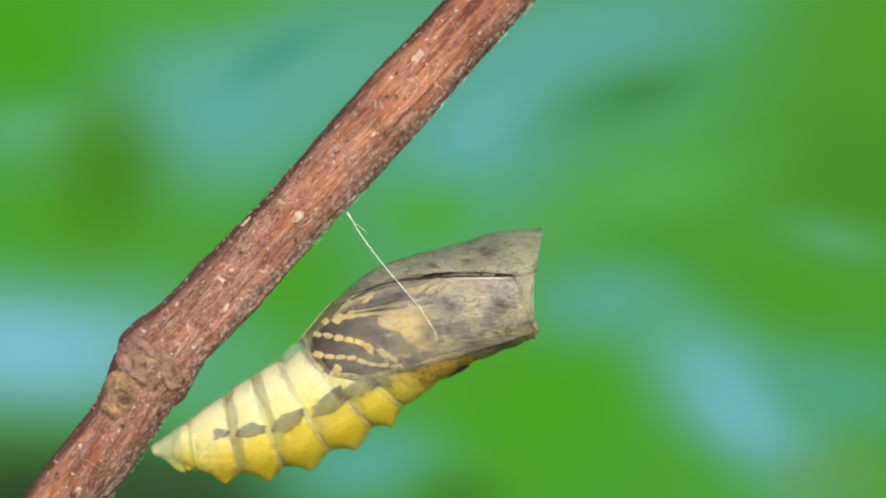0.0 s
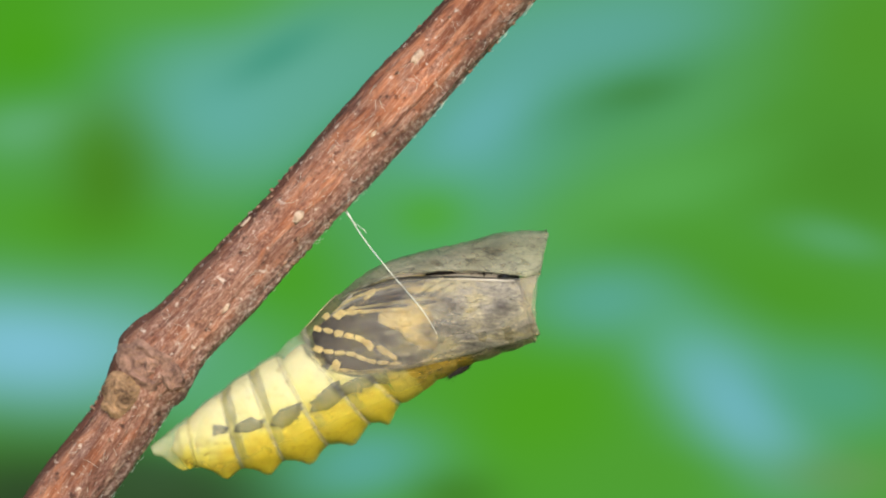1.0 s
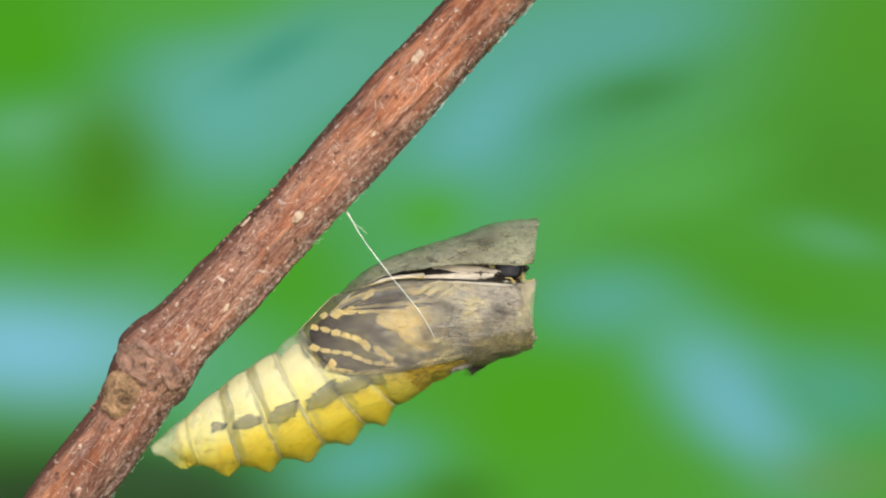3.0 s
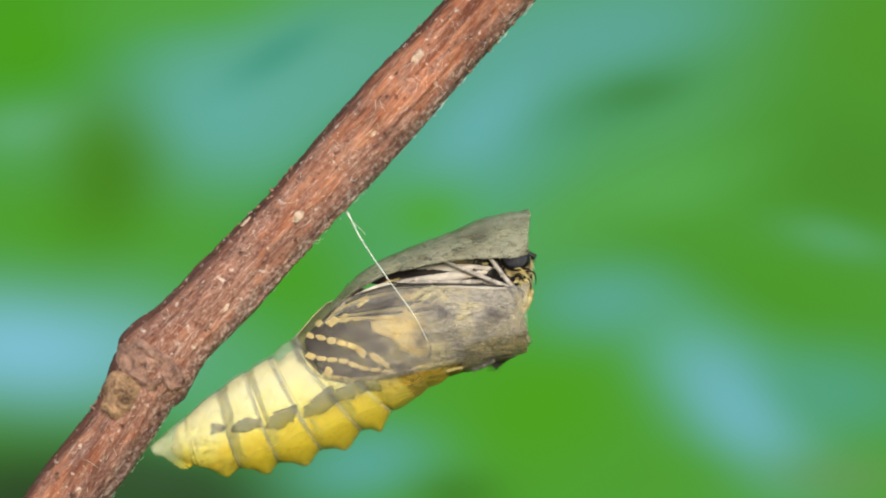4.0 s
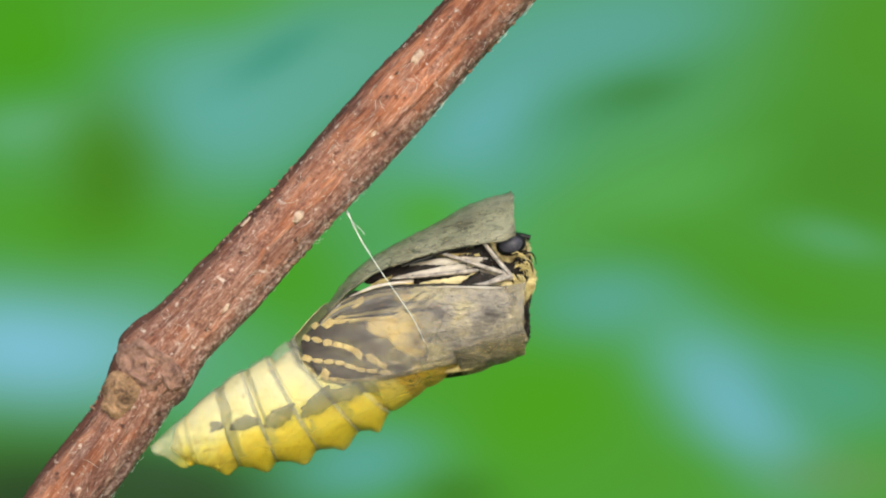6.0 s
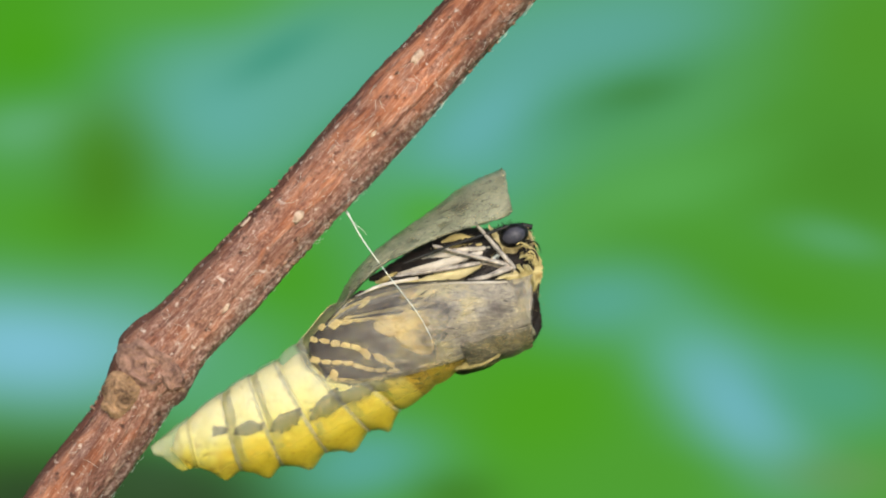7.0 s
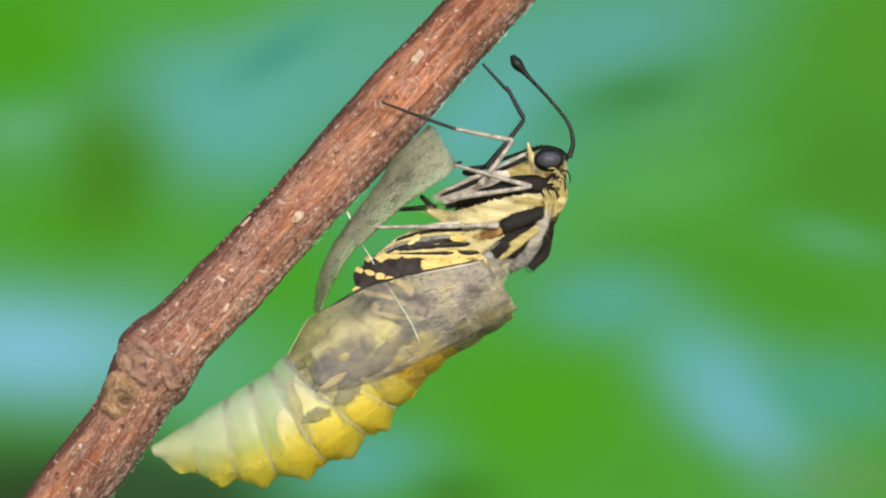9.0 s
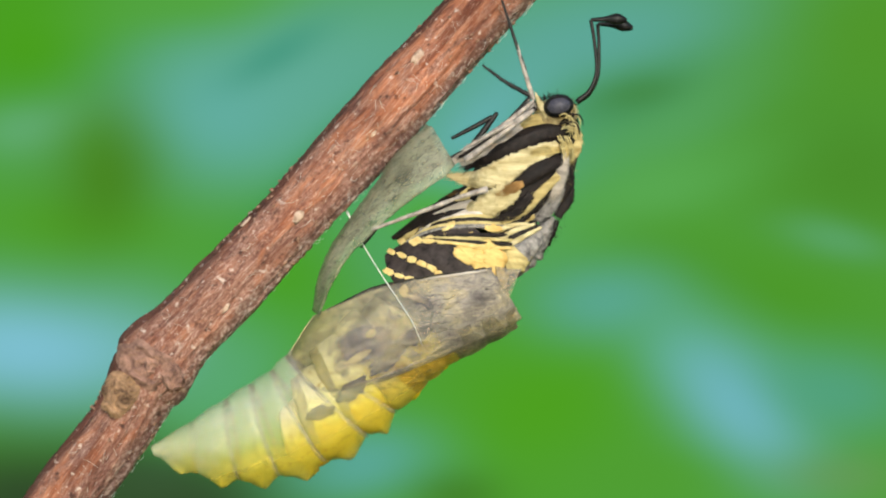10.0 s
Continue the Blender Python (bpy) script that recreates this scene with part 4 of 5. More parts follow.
def make_wing(side):
    bm = bmesh.new()
    rows = []
    rings, sides = 18, 72
    for i in range(rings + 1):
        f = i / rings
        row = []
        for k in range(sides):
            a = 2 * math.pi * k / sides
            r = f ** 0.8
            u, v = 450 + (110 if math.cos(a) < 0 else 96) * r * math.cos(a), 26 + 92 * r * math.sin(a) - 0.25 * 122 * r * math.cos(a)
            v = min(v, top(u) - 18)
            y = wing_y(u, v) + 0.09 * noise.noise(Vector((u * 0.02, v * 0.06, 0))) * 1.5
            row.append(along(u, v, y * side) - WING_C)
        rows.append(row)
    vs = skin(bm, rows[1:], True)
    bm.faces.new(vs[0])
    # back of the pad
    rim = vs[-1]
    back = [bm.verts.new(v.co + Vector((0, 0.9 * side, 0))) for v in rim]
    for k in range(sides):
        j = (k + 1) % sides
        bm.faces.new((rim[k], rim[j], back[j], back[k]))
    bm.faces.new(back)
    wing = part("wing", bm, WING, butterfly, "soft folded black wing with yellow spots")
    wing.location = WING_C * MM
    if side < 0:
        return wing

    def spot(a, b, ra, rb, turn, mat=YELLOW):
        """A yellow scale patch on the wing."""
        d = Vector(((a - 268), 0, (797 - b)))
        cu, cv = d.x * CU + d.z * SU, -d.x * SU + d.z * CU
        bm = bmesh.new()
        rows = []
        t = radians(turn) - LEAN
        for f in (1.06, 1.0, 0.7, 0.35, 0.05):
            row = []
            for k in range(30):
                g = 2 * math.pi * k / 30
                w = (1 + 0.3 * noise.noise(Vector((math.cos(g) * 1.6 + a, math.sin(g) * 1.6, b))) + 0.14 * noise.noise(Vector((math.cos(g) * 5 + a, math.sin(g) * 5, b)))) * (abs(math.cos(g)) ** 2.5 + abs(math.sin(g)) ** 2.5) ** -0.4
                x, z = ra * f * w * math.cos(g), rb * f * w * math.sin(g)
                u, v = cu + x * math.cos(t) - z * math.sin(t), cv + x * math.sin(t) + z * math.cos(t)
                lift = -0.11 if f < 1.05 else 0.12
                y = wing_y(u, v) + 0.09 * noise.noise(Vector((u * 0.02, v * 0.06, 0))) * 1.5 + lift
                row.append(along(u, v, y) - WING_C)
            rows.append(row)
        vs = skin(bm, rows, True)
        bm.faces.new(vs[-1])
        part("wing_spot", bm, mat, wing)

    # two chains of scale spots along the margin, a stepped row above, the pale cell towards the hinge
    for a, b, ra, rb, t in ((564, 590, 8, 4.5, -6), (583, 592, 8.5, 4.5, -10), (602, 596, 9, 5.5, 4), (621, 599, 9, 5, -10), (639, 603, 9, 5, -18), (656, 614, 11, 6, -44), (682, 622, 12, 6, -30), (699, 633, 8, 4.5, -30)):
        spot(a, b, ra, rb, t)
    for a, b, ra, rb, t in ((567, 625, 8.5, 5.5, -8), (587, 628, 9, 4, 0), (606, 629, 9, 4, 4), (625, 630, 9, 4, -4), (643, 636, 9.5, 4, -14), (661, 641, 9.5, 3.5, -10), (681, 643, 10, 4, 0), (703, 644, 10, 3.5, 4)):
        spot(a, b, ra, rb, t)
    for a, b, ra, rb, t in ((602, 563, 11, 7, 30), (624, 556, 11, 7, 20), (646, 550, 11, 8, 24), (668, 544, 11, 7, 28), (578, 568, 7, 5, 30), (652, 526, 13, 6, 40), (690, 512, 10, 4, 20), (600, 650, 7, 9, -20), (622, 661, 24, 4, -6), (668, 660, 16, 3.5, 8)):
        spot(a, b, ra, rb, t)
    for a, b, ra, rb, t in ((706, 563, 34, 11, -22), (735, 586, 34, 20, -36), (756, 598, 21, 18, 0), (690, 572, 20, 9, -24), (716, 545, 20, 10, 12), (730, 513, 14, 7, 10), (744, 562, 22, 17, -20), (690, 534, 12, 5, 30)):
        spot(a, b, ra, rb, t, CELL)
    for pts_, w_, mat in ((((748, 585), (778, 556), (800, 520)), (0.3, 1.1, 0.15), STRAW), (((765, 592), (784, 545), (796, 494)), (0.3, 0.9, 0.1), GREY), (((812, 500), (802, 525), (784, 562)), (0.3, 0.7, 0.4), GREY), (((806, 494), (770, 514), (738, 546)), (0.4, 0.75, 0.35), BLACK)):
        bm = bmesh.new()
        pts = []
        for a, b in pts_:
            d = Vector(((a - 268), 0, (797 - b)))
            cu, cv = d.x * CU + d.z * SU, -d.x * SU + d.z * CU
            pts.append(along(cu, cv, -0.5 * dep(cu) * math.sin(angle_at(cu, cv))) - WING_C)
        tube(bm, pts, w_, 40, 14, 0.6, 0.2, w_[0])
        part("wing_base", bm, mat, wing, "crumpled soft wing base")
    for pts_, w_, y, mat, label in ((((828, 470), (814, 508), (800, 545), (782, 588)), (0.25, 0.75, 0.9, 0.3), -0.6, GREY, "grey scaly wing hinge"), (((838, 474), (826, 512), (812, 548)), (0.25, 0.5, 0.25), 0.4, BLACK, "black fur behind the hinge")):
        bm = bmesh.new()
        pts = []
        for a, b in pts_:
            d = Vector(((a - 268), 0, (797 - b)))
            pts.append(along(d.x * CU + d.z * SU, -d.x * SU + d.z * CU, y) - WING_C)
        tube(bm, pts, w_, 50, 16, 0.8, 0.3, pts_[0][0])
        rng = random.Random(int(pts_[0][0]))
        roots = [(Vector(p) + Vector((rng.uniform(-0.6, 0.6), -0.5, rng.uniform(-0.3, 0.3))), Vector((0.5, -0.3, -0.8))) for p in spline(pts, 60) for _ in range(3)]
        hairs(bm, roots, 0.2, 0.03, 0.4, rng)
        part("wing_base", bm, mat, wing, label)
    for pts_ in (((812, 494), (776, 524), (742, 558)), ((800, 490), (764, 512), (732, 542)), ((788, 492), (752, 506), (722, 532))):
        bm = bmesh.new()
        pts = []
        for a, b in pts_:
            d = Vector(((a - 268), 0, (797 - b)))
            cu, cv = d.x * CU + d.z * SU, -d.x * SU + d.z * CU
            pts.append(along(cu, cv, -0.5 * dep(cu) * math.sin(angle_at(cu, min(cv, top(cu) - 6))) - 0.42) - WING_C)
        tube(bm, pts, (0.1, 0.2, 0.12), 30, 8, 0.7, 0.35, pts_[0][0])
        part("vein", bm, CREAM, wing, "pale fold line")
    for k_, mat in ((-2, BLACK), (7, STRAW), (15, BLACK), (22, YELLOW)):
        bm = bmesh.new()
        pts = []
        for a, b in ((612, 553 + 0.2 * k_), (655, 543 + 0.5 * k_), (705, 532 + 0.8 * k_), (768, 519 + k_)):
            d = Vector(((a - 268), 0, (797 - b)))
            cu, cv = d.x * CU + d.z * SU, -d.x * SU + d.z * CU
            pts.append(along(cu, cv, wing_y(cu, cv) - 0.1) - WING_C)
        tube(bm, pts, (0.03, 0.11, 0.16, 0.1), 44, 8, 0.6, 0.35, k_ * 1.3)
        part("vein", bm, mat, wing, "folded wing line")
    for shift_, mat in ((4, GREY), (-2, STRAW), (-9, BLACK), (-15, STRAW), (-21, PALE)):
        bm = bmesh.new()
        pts = []
        for a, b in ((580, 560), (622, 538), (680, 517), (748, 503)):
            d = Vector(((a - 268), 0, (797 - b - shift_ * 0.9)))
            cu, cv = d.x * CU + d.z * SU, -d.x * SU + d.z * CU
            cv = min(cv, top(cu) - 20)
            pts.append(along(cu, cv, wing_y(cu, cv) - 0.05) - WING_C)
        tube(bm, pts, (0.04, 0.12, 0.17, 0.14), 40, 8, 0.7, 0.3, shift_)
        part("vein", bm, mat, wing, "raised wing vein")
    return wing


wings = [make_wing(1), make_wing(-1)]


def make_hind_wing():
    """The hind wing, a crumpled pad under the fore wing."""
    at_ = along(395, 8)
    bm = bmesh.new()
    rows = []
    for i in range(1, 13):
        f = i / 12
        row = []
        for k in range(48):
            a = 2 * math.pi * k / 48
            e = f * (1 + 0.45 * noise.noise(Vector((math.cos(a) * 2, math.sin(a) * 2, 5))))
            u, v = 405 + 92 * e * math.cos(a), 12 + 50 * e * math.sin(a) + 14 * e * math.cos(a)
            w = 0.92 * dep(u) * math.sin(angle_at(u, v)) + 0.12 * noise.noise(Vector((u * 0.05, v * 0.08, 2)))
            row.append(along(u, v, -w + (0.5 if i == 12 else 0.0)) - at_)
        rows.append(row)
    vs = skin(bm, rows, True)
    bm.faces.new(vs[0])
    ob = part("hind_wing", bm, SOFT_WING, butterfly, "soft grey-black hind wing pad")
    for du, dv, ru, rv in ((-28, -14, 26, 6), (12, 10, 10, 7)):
        bm = bmesh.new()
        rows = []
        for f in (1.06, 1.0, 0.5, 0.1):
            row = []
            for k in range(24):
                g = 2 * math.pi * k / 24
                q = 1 + 0.3 * noise.noise(Vector((math.cos(g) * 1.5 + du, math.sin(g) * 1.5, dv)))
                u, v = 395 + du + ru * f * q * math.cos(g), 8 + dv + rv * f * q * math.sin(g)
                w = 0.92 * dep(u) * math.sin(angle_at(u, v)) + 0.12 * noise.noise(Vector((u * 0.05, v * 0.08, 2))) + (0.08 if f < 1.05 else -0.1)
                row.append(along(u, v, -w) - at_)
            rows.append(row)
        vs = skin(bm, rows, True)
        bm.faces.new(vs[-1])
        part("wing_spot", bm, STRAW, ob)
    return ob, at_


hind_wing, HIND_AT = make_hind_wing()


def make_breast():
    """The keel of the breast with the folded mouthparts along it."""
    q = lambda a, b, y=0.0: Vector((a / 25, y, b / 25))
    edge_a, edge_r = (-128, -100, -50, 20, 80, 118), (3, 13, 30, 42, 42, 16)
    bm = bmesh.new()
    tube(bm, [q(a, 4 if a > 0 else 0) for a in edge_a], [r / 25 for r in edge_r], 70, 28, 1.25, 0.06, 3.0)
    ob = part("breast", bm, BLACK, butterfly, "black breast with white folded leg and mouth sheaths")
    lobes = (
        (((-72, -22), (-30, -24), (30, -24), (92, -12)), (0.1, 0.42, 0.52, 0.12), CREAM, "cream leg sheath"),
        (((-76, -2), (-30, -3), (30, -2), (96, 2)), (0.06, 0.26, 0.3, 0.06), PALE, "white folded tongue sheath"),
        (((-44, 16), (0, 14), (50, 10), (98, 5)), (0.06, 0.26, 0.24, 0.05), PALE, "white folded tongue sheath"),
        (((-118, -8), (-98, -6), (-80, 0)), (0.1, 0.22, 0.06), STRAW, "small yellow patch"),
        (((-62, -14), (-20, -13), (40, -12), (94, -6)), (0.03, 0.06, 0.06, 0.03), LEG, "thin black line"),
        (((86, -20), (97, -12), (108, -18)), (0.12, 0.24, 0.06), SILK, "small white lump"),
        (((12, 34), (40, 34), (66, 28)), (0.08, 0.36, 0.1), STRAW, "yellow fur patch"),
        (((-20, 27), (30, 22), (90, 12)), (0.05, 0.12, 0.05), STRAW, "pale yellow line"),
        (((-84, -34), (-30, -37), (40, -37), (90, -26)), (0.04, 0.14, 0.16, 0.05), STRAW, "pale yellow line"),
    )
    for pts, w, mat, label in lobes:
        bm = bmesh.new()
        line = []
        for a, b in spline(pts, 9):
            r = np.interp(a, edge_a, edge_r)
            c = b - (4 if a > 0 else 0)
            line.append(q(a, b, -1.25 * math.sqrt(max(9.0, r * r - c * c)) / 25 - 0.04))
        tube(bm, line, w, 50, 12, 0.55, 0.16, pts[0][1])
        rng = random.Random(int(pts[0][0]) + 500)
        roots = []
        for _ in range(140):
            i = rng.randrange(8)
            d = (line[i + 1] - line[i]).normalized()
            ww = np.interp(i / 8, np.linspace(0, 1, len(w)), w)
            roots.append((line[i].lerp(line[i + 1], rng.random()) + Vector((0, -0.5 * ww, rng.uniform(-ww, ww))), d))
        hairs(bm, roots, 0.35, 0.022, 0.1, rng)
        part("stripe", bm, mat, ob, label)
    return ob


breast = make_breast()
BELLY = []  # (segment, pivot, place of its middle along the body)


def make_abdomen():
    sides = 60
    dashes = {1: (390, 764, 19, 9, 4), 2: (449, 757, 25, 12, 14), 3: (515, 741, 27, 14, 26), 4: (592, 706, 34, 15, 35), 5: (644, 680, 34, 13, 22)}
    for i in range(0, 6):
        b0, b1 = BOUND[i], BOUND[i + 1]
        mid = (b0[0] + b0[1] + b1[0] + b1[1]) / 4
        pivot = along(mid, -30 if i else -10)
        bm = bmesh.new()
        rows = []
        n = 18
        for k in range(n + 1):
            f = k / n
            g = -0.06 + 1.12 * f if i else 0.5 + 0.5 * f
            ut, ub = b0[0] + (b1[0] - b0[0]) * g, b0[1] + (b1[1] - b0[1]) * g
            sc = 0.93 + 0.03 * math.sin(math.pi * f) - 0.07 * math.exp(-min(f, 1 - f) / 0.1)
            if i == 0:
                sc *= 0.9 * min(1.0, (f * 1.6) ** 0.5 + 0.1)
            row = []
            for j in range(sides):
                th = 2 * math.pi * j / sides
                p = section(max(ut, 2), max(ub, 2), th, sc)
                if i >= 3:
                    p.y *= (0.9, 0.74, 0.7)[i - 3]
                    c = along((ut + ub) / 2, (top(ut) + bot(ub)) / 2)
                    if math.cos(th) > 0:
                        p = c + (p - c) * (1 - (0.0, 0.13, 0.34)[i - 3] * math.cos(th))
                p += along(-6, -25).normalized() * 0.45 * max(0.0, -math.cos(th)) ** 12 * math.exp(-((f - 0.55) / 0.22) ** 2) - pivot
                row.append(p + p.normalized() * 0.05 * noise.noise(p * 2 + Vector((i, 0, 0))))
            rows.append(row)
        skin(bm, rows, True, True)
        seg = part("abdomen_segment", bm, BODY, butterfly, "yellow and cream furry abdomen segment")
        seg.location = pivot * MM
        BELLY.append((seg, pivot, mid))
        if i > 1:
            bm = bmesh.new()
            rows = []
            for g, sc in ((-0.05, 0.90), (-0.02, 0.958), (0.05, 0.95), (0.14, 0.947), (0.22, 0.952), (0.27, 0.956), (0.31, 0.92)):
                ut, ub = b0[0] + (b1[0] - b0[0]) * g, b0[1] + (b1[1] - b0[1]) * g
                row = []
                for j in range(sides + 1):
                    th = 2 * math.pi * j / sides if i < 4 else math.pi * (0.62 + 0.76 * j / sides)
                    wob = 5 * noise.noise(Vector((math.cos(th) * 3, math.sin(th) * 3, i * 3.1 + g * 4))) + 2.5 * noise.noise(Vector((math.cos(th) * 11, math.sin(th) * 11, i * 2.3 + g * 9)))
                    p = section(max(ut + wob, 2), max(ub + wob, 2), th, sc)
                    if i >= 3:
                        p.y *= (0.9, 0.74, 0.7)[i - 3]
                        c = along((ut + ub) / 2, (top(ut) + bot(ub)) / 2)
                        if math.cos(th) > 0:
                            p = c + (p - c) * (1 - (0.0, 0.13, 0.34)[i - 3] * math.cos(th))
                    row.append(p - pivot)
                rows.append(row)
            skin(bm, rows, False)
            part("fold", bm, FOLD, seg, "olive soft fold between two segments")
        if i in dashes:
            a, b, ra, rb, t = dashes[i]
            d = Vector(((a - 268), 0, (797 - b)))
            cu, cv = d.x * CU + d.z * SU, -d.x * SU + d.z * CU
            bm = bmesh.new()
            rows = []
            tt = radians(t) - LEAN
            for f in (1.1, 1.0, 0.6, 0.2):
                row = []
                for q in range(34):
                    g = 2 * math.pi * q / 34
                    w = 1 + 0.3 * noise.noise(Vector((math.cos(g) * 1.8 + a, math.sin(g) * 1.8, b))) + 0.3 * noise.noise(Vector((math.cos(g) * 6 + a, math.sin(g) * 6, b)))
                    x, z = 1.08 * ra * f * w * math.cos(g), 1.0 * rb * f * w * math.sin(g)
                    u, v = cu + x * math.cos(tt) - z * math.sin(tt), cv + x * math.sin(tt) + z * math.cos(tt)
                    m, h = (top(u) + bot(u)) / 2, (top(u) - bot(u)) / 2
                    y = -dep(u) * 0.972 * math.sqrt(max(0.05, 1 - ((v - m) / h) ** 2)) + (0.35 if f > 1.05 else 0.0)
                    row.append(along(u, v, y) - pivot)
                rows.append(row)
            vs = skin(bm, rows, True)
            bm.faces.new(vs[-1])
            part("dash", bm, DASH, seg, "dark side dash")


make_abdomen()
LEGS = {}
for nm, ta, ti, fe in (("a", 142, 106, 98), ("b", 74, 66, 112), ("c", 90, 140, 150), ("d", 46, 155, 60), ("e", 84, 78, 60)):
    pale = LEGPALE if nm in "acd" else LEG
    fat = 1.5 if nm == "e" else 1.0
    LEGS[nm] = (make_segment("tarsus", ta, 0.12 * fat, 0.08 * fat, LEG, 30, 3), make_segment("tibia", ti, 0.16 * fat, 0.11 * fat, pale, 30, 5), make_segment("femur", fe, 0.16, 0.25, pale, 20, 7))


# ---- what moves ----
def flat_pose(p, ccw):
    """A pose in millimetres, turned anticlockwise as the camera sees it."""
    return pose(p.x * MM, p.y * MM, p.z * MM, 0, -ccw, 0)


def spin(x, z, ccw):
    c, s = math.cos(radians(ccw)), math.sin(radians(ccw))
    return x * c - z * s, x * s + z * c


def read(rows, t):
    """A row's values at a time between rows."""
    ts = [r[0] for r in rows]
    return [float(np.interp(t, ts, [r[k] for r in rows])) for k in range(1, len(rows[0]))]


def motions():
    # shift right, shift down (drawing units) and turn of the front shell
    closed = [(0.0, 0, 0, 0.0), (0.6, -9, 6, 4.8), (0.7, 0, -2, -2.4), (1.3, 1, -2, -2.4), (1.5, -4, 2, 1.5), (1.8, -9, 5, 2.8), (2.0, -15, 10, -2.3), (2.3, -3, 0, -5.2), (2.5, 0, -3, -5.8), (2.7, 0, -2, -4.3), (3.8, -16, 12, -2.8), (4.0, -14, 11, -2.5), (4.5, 0, 1, -2.9), (4.7, -1, 1, -2.9), (4.9, -2, -1, 2.0), (5.1, -3, -1, 2.3), (5.2, -15, 9, -3.8), (5.5, -25, 17, -3.1), (5.7, -26, 17, -3.1), (6.8, -1, -1, 2.0), (6.9, -2, 1, 2.0), (7.0, -6, 8, 0.5), (7.2, -27, 14, -4.0), (7.5, -33, 15, -4.8)]
    opened = [(7.6, -29, 5, 9.4), (8.0, -26, 4, 10.2), (8.3, -24, 9, 8.0), (8.5, -24, 10, 7.1), (9.0, -34, 0, 10.8), (9.5, -35, -3, 12.0), (9.8, -30, 2, 10.5), (10.0, -28, 6, 7.6)]
    front = closed + opened
    # how far the middle rings sink
    bow = [(0.0, 0), (0.6, 5), (0.7, -11), (1.0, -13), (1.3, -13), (1.5, -15), (1.8, -13), (2.0, -23), (2.5, -20), (2.7, -19), (3.8, -20), (4.0, -19), (4.5, -11), (5.1, -8), (5.2, -20), (5.5, -32), (5.7, -32), (6.8, -6), (7.0, -10), (7.2, -30), (7.5, -36), (7.6, 12), (8.0, 13), (10.0, 12)]
    steps = [3.1, 3.45, 6.0, 6.25, 6.5]
    times = sorted([r[0] for r in front] + steps)

    def front_pose(p, t, give=1.0):
        dx, dy, turn = read(front, t)
        turn *= give
        x, z = spin(p.x - FRONT_PIVOT.x, p.z - FRONT_PIVOT.z, turn)
        return Vector((FRONT_PIVOT.x + x + dx / 25, p.y, FRONT_PIVOT.z + z - dy / 25)), turn

    def shell_pose(p, share, t):
        if share > 1.8:
            q, turn = front_pose(p, t)
            return (q, turn) if t < 7.55 else (q + along(-16, -4), turn - 26)
        if share > 1:
            drop = read([(0.0, 0), (2.0, 1), (2.3, 4), (2.7, 4), (3.8, 6), (5.1, 4), (5.2, 9), (5.5, 14), (5.7, 14), (6.8, 5), (7.0, 11), (7.2, 20), (7.5, 22), (7.6, 3), (10.0, 3)], t)[0]
            q, turn = front_pose(p, t)
            return q + along(-4, -drop), turn
        turn = -math.degrees(read(bow, t)[0] / 200)
        x, z = spin(p.x, p.z, turn)
        q, turn2 = front_pose(p, t, share ** 1.2)
        f = share * share * (3 - 2 * share)
        return Vector((x, p.y, z)).lerp(q, f), turn + (turn2 - turn) * f

    for ob, pivot, share in PIECES:
        walk(ob, [(t, flat_pose(*shell_pose(pivot, share, t))) for t in times])

    # tip of the flap on the drawing
    tip = [(0.0, 955, 410), (0.6, 943, 395), (0.7, 958, 418), (1.0, 965, 413), (1.3, 962, 408), (1.5, 950, 389), (1.8, 942, 389), (2.0, 946, 412), (2.5, 962, 419), (2.7, 959, 409), (3.8, 925, 373), (4.0, 933, 376), (4.5, 941, 373), (4.7, 943, 371), (4.8, 927, 347), (5.0, 890, 300), (5.1, 893, 306), (5.2, 910, 342), (5.5, 910, 357), (5.7, 908, 362), (6.8, 874, 273), (6.9, 876, 279), (7.0, 888, 304), (7.2, 898, 342), (7.5, 901, 348), (7.6, 768, 256), (8.0, 782, 247), (8.3, 758, 236), (9.0, 761, 226), (10.0, 757, 226)]

    def flap_state(t):
        a, b = read(tip, t)
        q = front_pose(FLAP_PIVOT, t)[0] + TAIL if t < 7.55 else sheet(553, 546)
        end = sheet(a, b)
        d = end - q
        return end - d.normalized() * 14.57 - TAIL, math.degrees(math.atan2(d.z, d.x)) - 18.3

    def flap_turn(t):
        return flap_state(t)[1]

    def flap_pose(t):
        roll = read([(0.0, 0), (7.5, 0), (7.6, 7), (10.0, 8)], t)[0]
        return flat_pose(*flap_state(t)) @ Matrix.Rotation(radians(roll), 4, along(1, -0.05).normalized())

    walk(flap, [(r[0], flap_pose(r[0])) for r in tip])

    # the thread swings about its foot on the twig
    rows = []
    for t in times:
        dx, dy, turn = read(front, t)
        q, _ = front_pose(along(543, 5), t)
        q = q + TAIL - SILK_AT
        rows.append((t, flat_pose(SILK_AT, math.degrees(math.atan2(q.z, q.x)) + 56.0)))
    walk(girdle, rows)

